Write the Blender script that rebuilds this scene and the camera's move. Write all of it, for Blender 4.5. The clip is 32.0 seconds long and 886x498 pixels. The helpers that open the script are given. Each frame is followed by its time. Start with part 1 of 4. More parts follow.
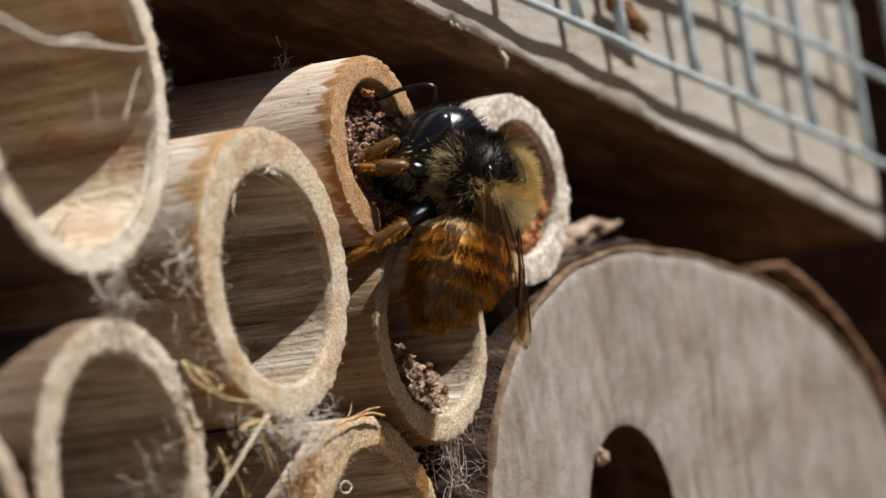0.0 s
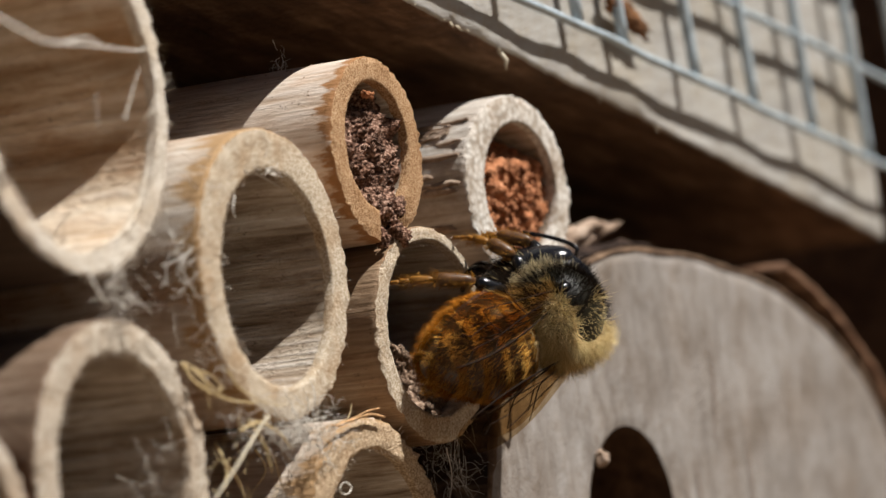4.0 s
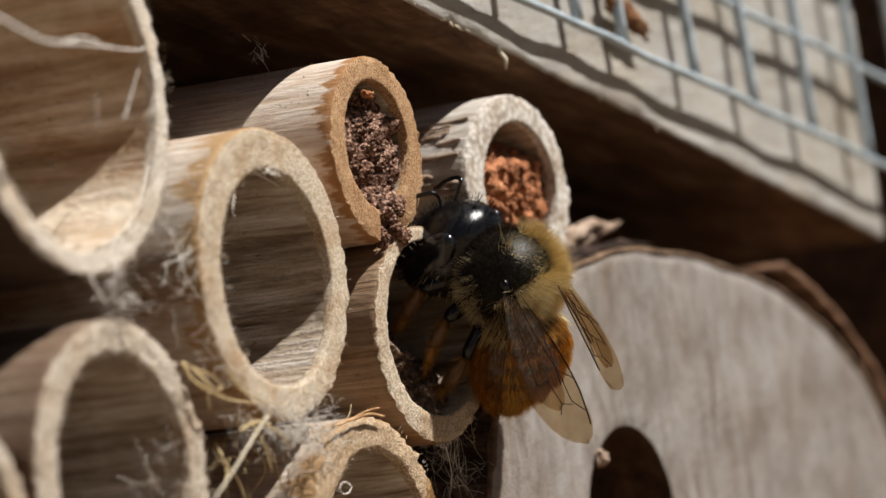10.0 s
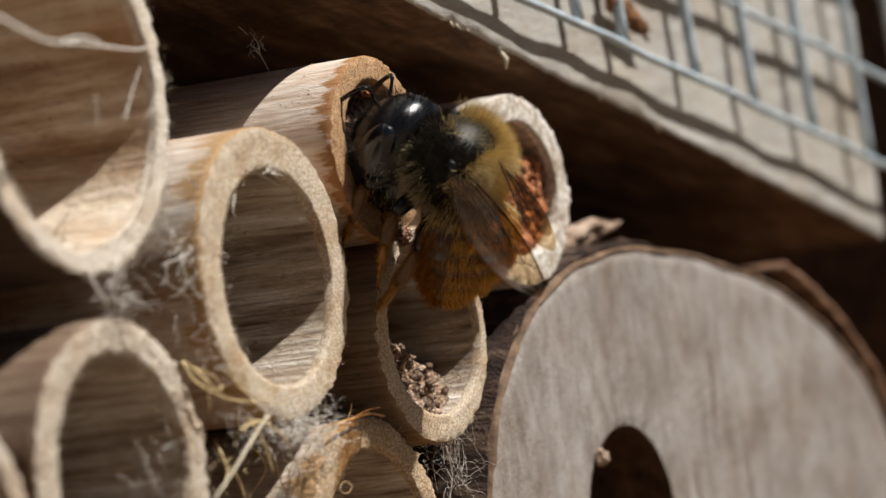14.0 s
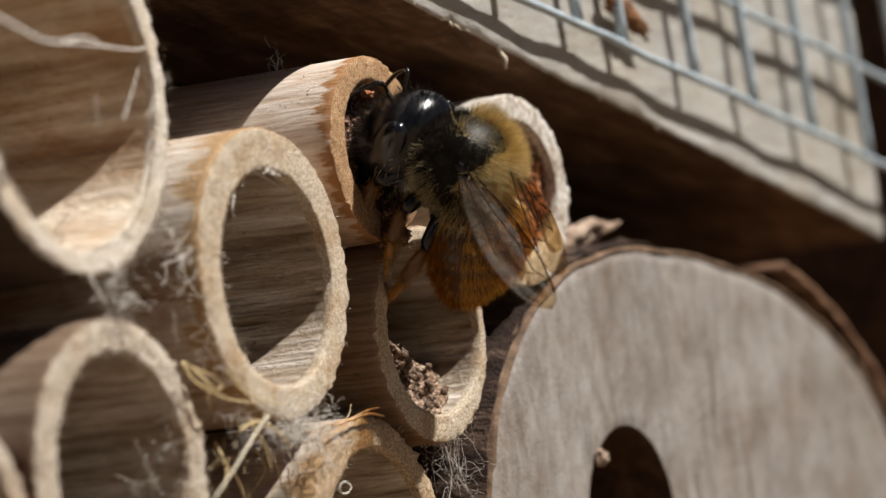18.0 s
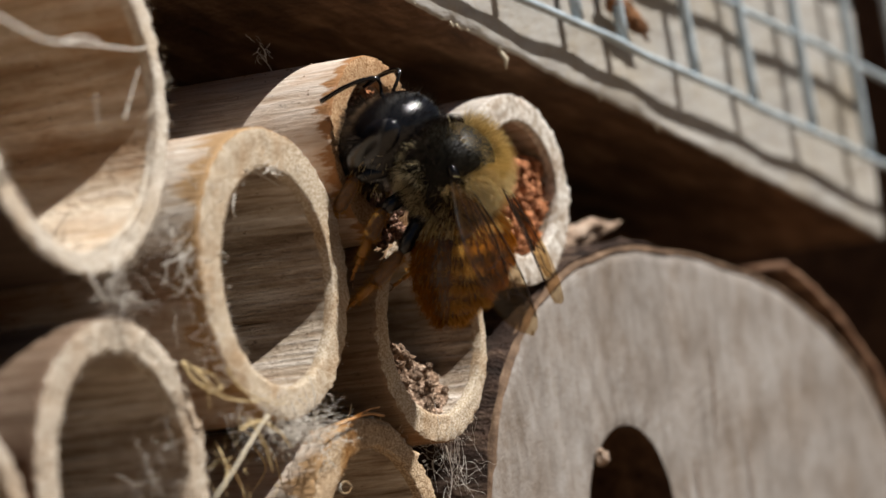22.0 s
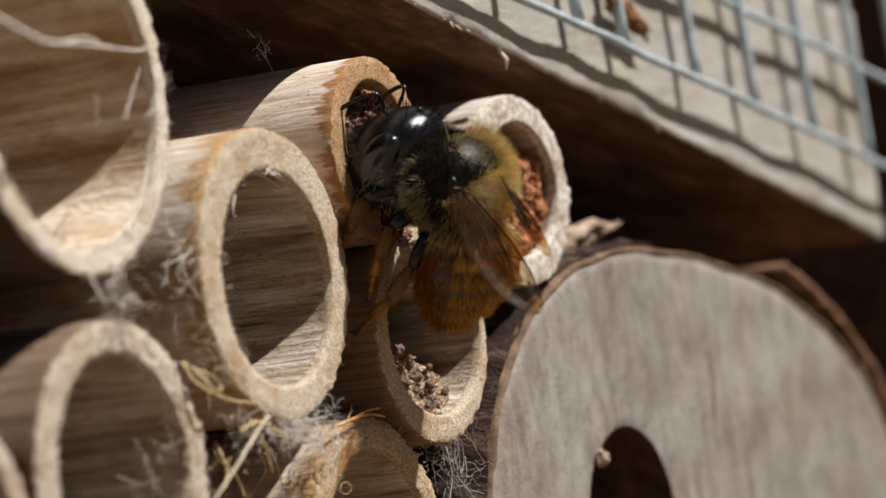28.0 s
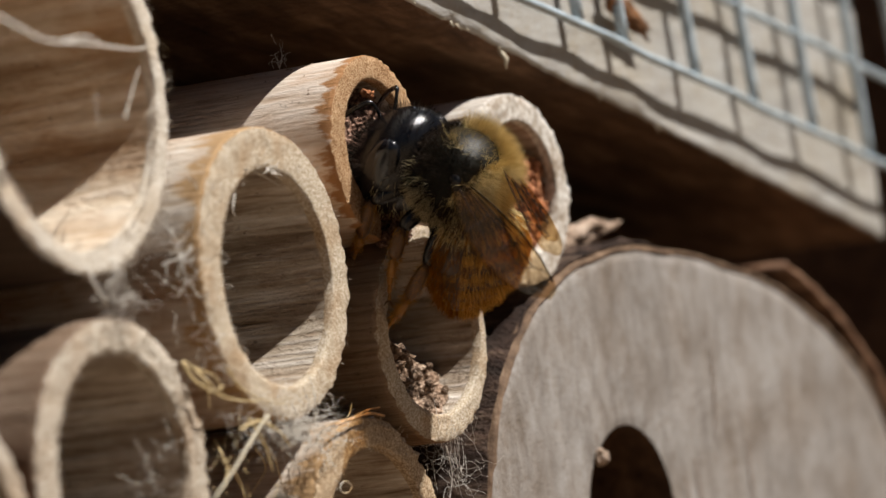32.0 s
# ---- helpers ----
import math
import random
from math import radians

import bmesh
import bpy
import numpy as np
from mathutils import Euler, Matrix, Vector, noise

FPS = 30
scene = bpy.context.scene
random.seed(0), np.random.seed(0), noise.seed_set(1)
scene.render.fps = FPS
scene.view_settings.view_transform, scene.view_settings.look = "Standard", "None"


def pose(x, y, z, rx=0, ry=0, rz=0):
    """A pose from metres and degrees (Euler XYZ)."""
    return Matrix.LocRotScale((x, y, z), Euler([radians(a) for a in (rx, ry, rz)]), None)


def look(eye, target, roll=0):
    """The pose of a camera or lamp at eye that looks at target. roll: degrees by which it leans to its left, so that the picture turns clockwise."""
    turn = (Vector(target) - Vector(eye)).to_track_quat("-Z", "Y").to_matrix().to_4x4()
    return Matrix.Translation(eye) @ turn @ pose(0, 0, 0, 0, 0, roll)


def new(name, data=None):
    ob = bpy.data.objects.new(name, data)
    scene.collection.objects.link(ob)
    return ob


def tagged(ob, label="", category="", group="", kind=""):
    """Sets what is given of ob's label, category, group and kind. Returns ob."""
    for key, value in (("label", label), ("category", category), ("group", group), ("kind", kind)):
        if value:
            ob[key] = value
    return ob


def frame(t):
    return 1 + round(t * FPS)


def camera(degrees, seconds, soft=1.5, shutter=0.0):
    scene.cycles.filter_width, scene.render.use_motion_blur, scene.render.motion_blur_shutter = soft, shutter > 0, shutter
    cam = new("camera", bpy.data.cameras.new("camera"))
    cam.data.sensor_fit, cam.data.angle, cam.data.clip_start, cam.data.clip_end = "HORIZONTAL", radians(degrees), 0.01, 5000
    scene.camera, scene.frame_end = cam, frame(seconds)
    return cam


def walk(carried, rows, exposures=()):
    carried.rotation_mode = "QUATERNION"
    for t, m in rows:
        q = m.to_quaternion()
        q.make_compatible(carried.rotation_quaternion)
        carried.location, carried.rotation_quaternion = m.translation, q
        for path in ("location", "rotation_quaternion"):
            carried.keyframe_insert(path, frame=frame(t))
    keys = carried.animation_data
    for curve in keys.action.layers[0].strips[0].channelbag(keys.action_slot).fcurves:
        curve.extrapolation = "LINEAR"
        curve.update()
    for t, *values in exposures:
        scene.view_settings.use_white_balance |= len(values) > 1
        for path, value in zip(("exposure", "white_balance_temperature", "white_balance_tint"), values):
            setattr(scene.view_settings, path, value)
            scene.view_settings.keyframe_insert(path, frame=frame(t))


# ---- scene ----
MM = 0.001
ORG = Vector((0.0, 0.0, 0.0625))      # the work point in front of the tubes, over the ground


def P(x, y, z):
    """A place in millimetres from the work point, as metres in the world."""
    return ORG + Vector((x, y, z)) * MM


# ---- camera: a tripod macro shot with a slight tremble ----
cam = camera(15.0, 32.0, soft=1.5, shutter=0.4)
cam.data.dof.use_dof = True
cam.data.dof.focus_distance = 0.1535
cam.data.dof.aperture_fstop = 56.0
EYE = P(-137.316, -76.115, 0)


def aim(a, b):
    return look(EYE, P(a * 0.48, -a * 0.87, b), -8)


walk(cam, [
    (0.0, aim(0.00, -0.01)), (1.5, aim(0.05, 0.00)), (3.0, aim(0.03, 0.03)), (5.5, aim(0.00, 0.05)),
    (8.5, aim(-0.02, 0.03)), (10.5, aim(0.03, 0.02)), (12.5, aim(-0.01, -0.02)), (14.5, aim(0.00, 0.01)),
    (17.0, aim(0.00, 0.00)), (19.0, aim(0.05, 0.02)), (21.0, aim(0.00, 0.00)), (23.0, aim(0.01, 0.00)),
    (24.0, aim(-0.04, 0.00)), (25.5, aim(-0.06, 0.00)), (27.5, aim(0.00, 0.03)), (29.5, aim(0.00, 0.04)),
    (32.0, aim(0.00, -0.01))])

# ---- daylight ----
SUN = Vector((0.20, -0.57, 0.90)).normalized()
world = bpy.data.worlds.new("garden_sky")
scene.world = world
world.use_nodes = True
sky = world.node_tree.nodes.new("ShaderNodeTexSky")
sky.sky_type, sky.sun_disc = "NISHITA", False
sky.sun_elevation, sky.sun_rotation = math.asin(SUN.z), math.atan2(SUN.x, SUN.y)
back = world.node_tree.nodes["Background"]
back.inputs["Strength"].default_value = 0.016
world.node_tree.links.new(sky.outputs["Color"], back.inputs["Color"])
sun = new("sun", bpy.data.lights.new("sun", "SUN"))
sun.data.energy, sun.data.angle, sun.data.color = 4.9, radians(0.6), (1.0, 0.962, 0.912)
sun.matrix_world = look(SUN * 2, (0, 0, 0))
scene.view_settings.exposure = 0.53


# ---- materials ----
def nodes_of(name, rough=0.8, spec=0.25):
    m = bpy.data.materials.new(name)
    m.use_nodes = True
    t = m.node_tree
    b = t.nodes["Principled BSDF"]
    b.inputs["Roughness"].default_value = rough
    b.inputs["Specular IOR Level"].default_value = spec
    return m, t, b


def coords(t, scale, rot=(0, 0, 0)):
    c = t.nodes.new("ShaderNodeTexCoord")
    mp = t.nodes.new("ShaderNodeMapping")
    mp.inputs["Scale"].default_value = scale
    mp.inputs["Rotation"].default_value = rot
    t.links.new(c.outputs["Object"], mp.inputs["Vector"])
    return mp.outputs["Vector"]


def noise_at(t, vec, detail=5.0, rough=0.6, distortion=0.0):
    n = t.nodes.new("ShaderNodeTexNoise")
    n.inputs["Scale"].default_value = 1.0
    n.inputs["Detail"].default_value = detail
    n.inputs["Roughness"].default_value = rough
    n.inputs["Distortion"].default_value = distortion
    t.links.new(vec, n.inputs["Vector"])
    return n.outputs["Fac"]


def ramp(t, fac, stops):
    r = t.nodes.new("ShaderNodeValToRGB")
    els = r.color_ramp.elements
    while len(els) < len(stops):
        els.new(0.5)
    for e, (p, c) in zip(els, stops):
        e.position, e.color = p, (*c, 1)
    t.links.new(fac, r.inputs["Fac"])
    return r.outputs["Color"]


def mixed(t, a, b, fac, mode="MIX"):
    n = t.nodes.new("ShaderNodeMix")
    n.data_type, n.blend_type = "RGBA", mode
    for key, val in ((6, a), (7, b), (0, fac)):
        if isinstance(val, (int, float)):
            n.inputs[key].default_value = val
        elif isinstance(val, tuple):
            n.inputs[key].default_value = (*val, 1)
        else:
            t.links.new(val, n.inputs[key])
    return n.outputs[2]


def bumped(t, b, height, dist, strength=1.0):
    n = t.nodes.new("ShaderNodeBump")
    n.inputs["Strength"].default_value = strength
    n.inputs["Distance"].default_value = dist
    t.links.new(height, n.inputs["Height"])
    t.links.new(n.outputs["Normal"], b.inputs["Normal"])


def scl(t, fac, k, add=0.0):
    n = t.nodes.new("ShaderNodeMath")
    n.operation = "MULTIPLY_ADD"
    n.inputs[1].default_value, n.inputs[2].default_value = k, add
    t.links.new(fac, n.inputs[0])
    return n.outputs[0]


def added(t, a, b):
    n = t.nodes.new("ShaderNodeMath")
    t.links.new(a, n.inputs[0])
    t.links.new(b, n.inputs[1])
    return n.outputs[0]


def fibrous(name, dark, mid, light, grain=(2600, 130, 2600), stain=(0.5, 0.4, 0.3), stain_size=300, stain_amount=0.5,
            bump=0.00006, rough=0.75, spec=0.25, speck=0.35, peel=None, peel_len=1.0, mottle=0.35, streak=0.0):
    """Wood or cane with long fibres along one axis, broad streaks, stains and dark flecks."""
    m, t, b = nodes_of(name, rough, spec)
    g = noise_at(t, coords(t, grain), 6, 0.65, 0.3)
    col = ramp(t, g, [(0.3, dark), (0.5, mid), (0.72, light)])
    if streak:
        w = noise_at(t, coords(t, tuple(v * 0.22 for v in grain)), 4, 0.6, 0.6)
        col = mixed(t, col, tuple(0.45 * c for c in stain), scl(t, ramp(t, w, [(0.40, (0, 0, 0)), (0.62, (1, 1, 1))]), streak), "MULTIPLY")
    s = noise_at(t, coords(t, (stain_size, stain_size * 0.5, stain_size)), 4, 0.6)
    col = mixed(t, col, stain, scl(t, ramp(t, s, [(0.45, (0, 0, 0)), (0.7, (1, 1, 1))]), stain_amount), "MULTIPLY")
    f = noise_at(t, coords(t, (4200, 1900, 4200)), 3, 0.7)
    f2 = noise_at(t, coords(t, (1300, 420, 1300)), 6, 0.75, 0.8)
    col = mixed(t, col, stain, scl(t, ramp(t, f2, [(0.48, (0, 0, 0)), (0.66, (1, 1, 1))]), mottle), "MULTIPLY")
    col = mixed(t, col, (0.12, 0.07, 0.04), scl(t, ramp(t, f, [(0.66, (0, 0, 0)), (0.74, (1, 1, 1))]), speck))
    spot = noise_at(t, coords(t, (1500, 1100, 1500)), 4, 0.8)
    col = mixed(t, col, (0.09, 0.052, 0.03), scl(t, ramp(t, spot, [(0.655, (0, 0, 0)), (0.70, (1, 1, 1))]), speck))
    if peel:
        c = t.nodes.new("ShaderNodeTexCoord")
        xyz = t.nodes.new("ShaderNodeSeparateXYZ")
        t.links.new(c.outputs["Object"], xyz.inputs[0])
        ragged = noise_at(t, coords(t, (1500, 350, 1500)), 5, 0.7)
        ring = added(t, scl(t, xyz.outputs["Y"], -700 / peel_len, 0.42), scl(t, ragged, 1.9, -0.95))
        col = mixed(t, col, mixed(t, peel, (0.16, 0.08, 0.03), scl(t, f, 0.5)), ramp(t, ring, [(0.05, (0, 0, 0)), (0.22, (1, 1, 1))]))
    t.links.new(col, b.inputs["Base Color"])
    bumped(t, b, added(t, g, scl(t, f, 0.5)), bump)
    return m


def granular(name, dark, mid, light, size, bump, rough=0.9, stain=(0.6, 0.5, 0.4), stain_size=350):
    """Pithy or earthy material of small grains."""
    m, t, b = nodes_of(name, rough, 0.15)
    v = t.nodes.new("ShaderNodeTexVoronoi")
    v.inputs["Scale"].default_value = 1.0
    t.links.new(coords(t, (1 / size,) * 3), v.inputs["Vector"])
    n = noise_at(t, coords(t, (0.45 / size,) * 3), 5, 0.7)
    h = added(t, scl(t, v.outputs["Distance"], -0.6, 0.3), n)
    col = ramp(t, h, [(0.3, dark), (0.52, mid), (0.75, light)])
    s = noise_at(t, coords(t, (stain_size,) * 3), 3, 0.6)
    col = mixed(t, col, stain, ramp(t, s, [(0.45, (0, 0, 0)), (0.7, (0.7, 0.7, 0.7))]), "MULTIPLY")
    t.links.new(col, b.inputs["Base Color"])
    bumped(t, b, h, bump)
    return m


SKIN = dict(grain=(4200, 260, 4200), stain_size=330, speck=0.85, mottle=0.36, bump=0.00009, streak=0.14)
CANE = fibrous("cane_skin", (0.46, 0.35, 0.26), (0.64, 0.535, 0.445), (0.75, 0.67, 0.60), stain=(0.76, 0.52, 0.32), stain_amount=0.6, peel=(0.40, 0.20, 0.085), peel_len=1.3, **SKIN)
CANE_PALE = fibrous("pale_cane_skin", (0.40, 0.31, 0.225), (0.60, 0.52, 0.435), (0.74, 0.68, 0.61), stain=(0.66, 0.42, 0.23), stain_amount=0.85, peel=(0.48, 0.31, 0.16), peel_len=2.4, **SKIN)
# tan skin, darkened to take in the shadow on the mud tube
CANE_TAN = fibrous("tan_cane_skin", (0.20, 0.13, 0.075), (0.31, 0.21, 0.13), (0.42, 0.31, 0.21), stain=(0.66, 0.46, 0.28), stain_amount=0.7, **SKIN)
CANE_GREY = fibrous("weathered_cane", (0.36, 0.30, 0.245), (0.62, 0.57, 0.51), (0.80, 0.77, 0.73), (2600, 160, 2600), stain=(0.60, 0.48, 0.38), bump=0.00014, mottle=0.6, speck=0.5, streak=0.35)
BORE = fibrous("cane_bore", (0.26, 0.175, 0.105), (0.62, 0.535, 0.43), (0.92, 0.895, 0.86), (2400, 150, 2400), stain=(0.46, 0.31, 0.19), stain_amount=0.6, bump=0.0005, speck=0.7, mottle=0.4, streak=0.50)
BORE_PALE = fibrous("pale_cane_bore", (0.46, 0.335, 0.215), (0.75, 0.64, 0.505), (0.90, 0.85, 0.78), (1500, 70, 1500), stain=(0.58, 0.38, 0.20), stain_amount=0.8, bump=0.0003, speck=0.6, mottle=0.5, streak=0.45)
PITH_ORANGE = granular("tan_pith", (0.24, 0.125, 0.055), (0.42, 0.26, 0.14), (0.58, 0.41, 0.25), 0.00007, 0.00005)
PITH = granular("pale_pith", (0.32, 0.24, 0.155), (0.51, 0.425, 0.32), (0.70, 0.63, 0.53), 0.00007, 0.00005, stain=(0.66, 0.48, 0.30), stain_size=420)
PITH_TAN = granular("coarse_tan_pith", (0.27, 0.18, 0.105), (0.47, 0.35, 0.225), (0.70, 0.57, 0.42), 0.00008, 0.00007)
PITH_FURRY = granular("furry_pale_pith", (0.44, 0.37, 0.29), (0.60, 0.54, 0.46), (0.72, 0.67, 0.60), 0.00012, 0.00007, stain=(0.80, 0.68, 0.54))
PITH_WHITE = granular("bleached_pith", (0.36, 0.31, 0.255), (0.53, 0.49, 0.435), (0.66, 0.635, 0.59), 0.00030, 0.00004, stain=(0.62, 0.50, 0.40), stain_size=500)
PITH_OLD = granular("old_pith", (0.27, 0.21, 0.15), (0.455, 0.395, 0.318), (0.67, 0.61, 0.535), 0.00010, 0.00005, stain=(0.7, 0.55, 0.42))
# old browned skin, darkened further to take in the shade on it
CANE_OLD = fibrous("old_cane", (0.10, 0.062, 0.038), (0.20, 0.138, 0.095), (0.33, 0.25, 0.19), (2600, 160, 2600), stain=(0.6, 0.45, 0.35), bump=0.0001, mottle=0.6, speck=0.5)
# near-black skin: deep shade under the large tube, put into the colour
CANE_SHADED = fibrous("shaded_cane", (0.035, 0.024, 0.017), (0.075, 0.052, 0.038), (0.13, 0.095, 0.07), (2600, 160, 2600), stain=(0.6, 0.45, 0.35), bump=0.0001)
MUD_RED = granular("red_mud", (0.13, 0.045, 0.02), (0.40, 0.165, 0.075), (0.58, 0.28, 0.15), 0.00030, 0.00012)
MUD_BROWN = granular("brown_mud", (0.060, 0.030, 0.020), (0.25, 0.138, 0.095), (0.54, 0.36, 0.275), 0.00016, 0.00016)
MUD_PALE = granular("dry_mud", (0.09, 0.056, 0.036), (0.29, 0.195, 0.135), (0.54, 0.41, 0.31), 0.00022, 0.00018)
BOARD = fibrous("roof_board_wood", (0.295, 0.275, 0.25), (0.378, 0.364, 0.34), (0.43, 0.422, 0.405), (150, 900, 900), stain=(0.80, 0.68, 0.48), stain_size=130, bump=0.00012, speck=0.4, mottle=0.4, streak=0.12)
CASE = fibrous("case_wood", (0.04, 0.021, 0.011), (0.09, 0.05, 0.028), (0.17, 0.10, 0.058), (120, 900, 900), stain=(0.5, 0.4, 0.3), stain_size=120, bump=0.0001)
LOG_FACE = fibrous("log_cut", (0.205, 0.181, 0.160), (0.285, 0.260, 0.238), (0.365, 0.345, 0.325), (900, 900, 300), stain=(0.62, 0.53, 0.44), stain_size=170, stain_amount=0.8, bump=0.00012, speck=0.8, mottle=0.6, streak=0.25)
# brown bark, pushed near black to carry the shadow in the gap beside it
BARK = fibrous("log_bark", (0.010, 0.006, 0.004), (0.038, 0.022, 0.015), (0.20, 0.14, 0.10), (700, 220, 700), stain=(0.5, 0.35, 0.3), stain_size=500, bump=0.0004, rough=0.9, mottle=0.8)
FLAKE = fibrous("torn_wood", (0.15, 0.095, 0.06), (0.36, 0.265, 0.195), (0.58, 0.48, 0.40), (900, 900, 900), stain=(0.6, 0.45, 0.35), bump=0.0001)
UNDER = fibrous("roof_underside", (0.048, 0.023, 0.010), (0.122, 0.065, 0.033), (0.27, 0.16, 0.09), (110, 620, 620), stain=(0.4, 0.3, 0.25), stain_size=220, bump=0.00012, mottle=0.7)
BARK_RED = fibrous("red_brown_bark", (0.05, 0.024, 0.012), (0.15, 0.075, 0.04), (0.30, 0.18, 0.11), (700, 500, 700), stain=(0.5, 0.4, 0.3), bump=0.00015)
CAMBIUM = fibrous("brown_log_edge", (0.05, 0.028, 0.016), (0.14, 0.085, 0.05), (0.28, 0.19, 0.125), (900, 900, 900), bump=0.0001)
# tone of the unseen ground, raised for a warm bounce from below
BOUNCE_GROUND = granular("bounce_ground", (0.11, 0.078, 0.050), (0.21, 0.150, 0.098), (0.32, 0.24, 0.165), 0.004, 0.002, stain_size=6)


def plain(name, color, rough, spec=0.5, metal=0.0, vary=0.25, size=900, bump=0.0):
    m, t, b = nodes_of(name, rough, spec)
    n = noise_at(t, coords(t, (size,) * 3), 5, 0.65)
    col = ramp(t, n, [(0.3, tuple(c * (1 - vary) for c in color)), (0.7, tuple(min(1, c * (1 + vary)) for c in color))])
    t.links.new(col, b.inputs["Base Color"])
    b.inputs["Metallic"].default_value = metal
    if bump:
        bumped(t, b, n, bump)
    return m


ZINC = plain("galvanised_wire", (0.38, 0.445, 0.485), 0.55, 0.4, 0.1, 0.3, 1500, 0.00004)
DRY = plain("dry_blade", (0.50, 0.44, 0.33), 0.6, 0.3, 0, 0.3, 2500)
SILK = plain("spider_silk", (0.62, 0.58, 0.52), 0.6, 0.4, 0, 0.1)
STRAW = plain("dry_straw", (0.55, 0.42, 0.22), 0.6, 0.4, 0, 0.3, 2500)
SLIVER = plain("torn_orange_sliver", (0.46, 0.27, 0.13), 0.8, 0.2, 0, 0.5, 2200, 0.00005)
CHIP = plain("brown_bark_chip", (0.17, 0.082, 0.038), 0.9, 0.15, 0, 0.8, 1500, 0.0002)
BLACK = plain("bee_cuticle", (0.005, 0.0045, 0.005), 0.20, 0.5, 0, 0.4, 6000, 0.00002)
SHIELD = plain("bee_shield", (0.012, 0.010, 0.005), 0.40, 0.18, 0, 0.4, 14000, 0.000015)
EYE_BLACK = plain("bee_eye", (0.008, 0.008, 0.010), 0.16, 0.6, 0, 0.3, 9000, 0.000006)
LEG = plain("bee_leg", (0.10, 0.045, 0.015), 0.4, 0.5, 0, 0.5, 3000)
LEG_GOLD = plain("bee_leg_gold", (0.27, 0.12, 0.02), 0.45, 0.4, 0, 0.4, 3000)
TERGITE = plain("bee_abdomen_shell", (0.05, 0.024, 0.010), 0.34, 0.5, 0, 0.6, 1800)


def furry(name, root, tip, through_light=0.35):
    m = bpy.data.materials.new(name)
    m.use_nodes = True
    t = m.node_tree
    t.nodes.remove(t.nodes["Principled BSDF"])
    g = t.nodes.new("ShaderNodeNewGeometry")
    col = mixed(t, root, tip, g.outputs["Random Per Island"])
    d = t.nodes.new("ShaderNodeBsdfDiffuse")
    tr = t.nodes.new("ShaderNodeBsdfTranslucent")
    gl = t.nodes.new("ShaderNodeBsdfGlossy")
    gl.inputs["Roughness"].default_value = 0.35
    t.links.new(col, d.inputs["Color"])
    t.links.new(col, tr.inputs["Color"])
    t.links.new(col, gl.inputs["Color"])
    a = t.nodes.new("ShaderNodeMixShader")
    a.inputs[0].default_value = through_light
    t.links.new(d.outputs[0], a.inputs[1])
    t.links.new(tr.outputs[0], a.inputs[2])
    c = t.nodes.new("ShaderNodeMixShader")
    c.inputs[0].default_value = 0.15
    t.links.new(a.outputs[0], c.inputs[1])
    t.links.new(gl.outputs[0], c.inputs[2])
    t.links.new(c.outputs[0], t.nodes["Material Output"].inputs["Surface"])
    return m


FUR_TAN = furry("thorax_hair", (0.48, 0.34, 0.135), (1.0, 0.86, 0.50), 0.3)
FUR_GOLD = furry("abdomen_hair", (0.36, 0.14, 0.018), (1.0, 0.64, 0.17), 0.3)
RIM_FUZZ = furry("rim_fibres", (0.42, 0.34, 0.25), (0.72, 0.66, 0.58), 0.3)
FUR_RUST = furry("side_hair", (0.075, 0.023, 0.003), (0.40, 0.145, 0.016), 0.25)
FUR_BEIGE = furry("chest_hair", (0.30, 0.23, 0.12), (0.82, 0.70, 0.44), 0.15)
FUR_DARK = furry("dark_hair", (0.012, 0.010, 0.009), (0.05, 0.035, 0.025), 0.2)
FUR_LEG = furry("leg_hair", (0.24, 0.10, 0.016), (0.55, 0.28, 0.055), 0.3)


def wing_film():
    """A clear, faintly smoky film with a soft sheen."""
    m = bpy.data.materials.new("wing_membrane")
    m.use_nodes = True
    t = m.node_tree
    b = t.nodes["Principled BSDF"]
    b.inputs["Base Color"].default_value = (0.05, 0.032, 0.016, 1)
    b.inputs["Roughness"].default_value = 0.36
    b.inputs["Specular IOR Level"].default_value = 0.2
    n = noise_at(t, coords(t, (1100,) * 3), 3)
    bumped(t, b, n, 0.00005)
    tr = t.nodes.new("ShaderNodeBsdfTransparent")
    tr.inputs["Color"].default_value = (0.86, 0.77, 0.63, 1)
    mx = t.nodes.new("ShaderNodeMixShader")
    t.links.new(scl(t, n, 0.09, 0.015), mx.inputs[0])
    t.links.new(tr.outputs[0], mx.inputs[1])
    t.links.new(b.outputs[0], mx.inputs[2])
    t.links.new(mx.outputs[0], t.nodes["Material Output"].inputs["Surface"])
    return m


WING = wing_film()
VEIN = plain("wing_vein", (0.018, 0.009, 0.005), 0.75, 0.1, 0, 0.3)


# ---- mesh helpers, all in millimetres ----
def part(name, bm, material, parent=None, label="", smooth=True, kind=""):
    """Links a bmesh as one mesh object under a thing or a part."""
    me = bpy.data.meshes.new(name)
    bmesh.ops.scale(bm, vec=(MM, MM, MM), verts=bm.verts)
    bmesh.ops.recalc_face_normals(bm, faces=bm.faces)
    bm.to_mesh(me)
    bm.free()
    if smooth:
        me.polygons.foreach_set("use_smooth", [True] * len(me.polygons))
    me.materials.append(material)
    ob = new(name, me)
    if parent is not None:
        ob.parent = parent
    return tagged(ob, label, kind=kind)


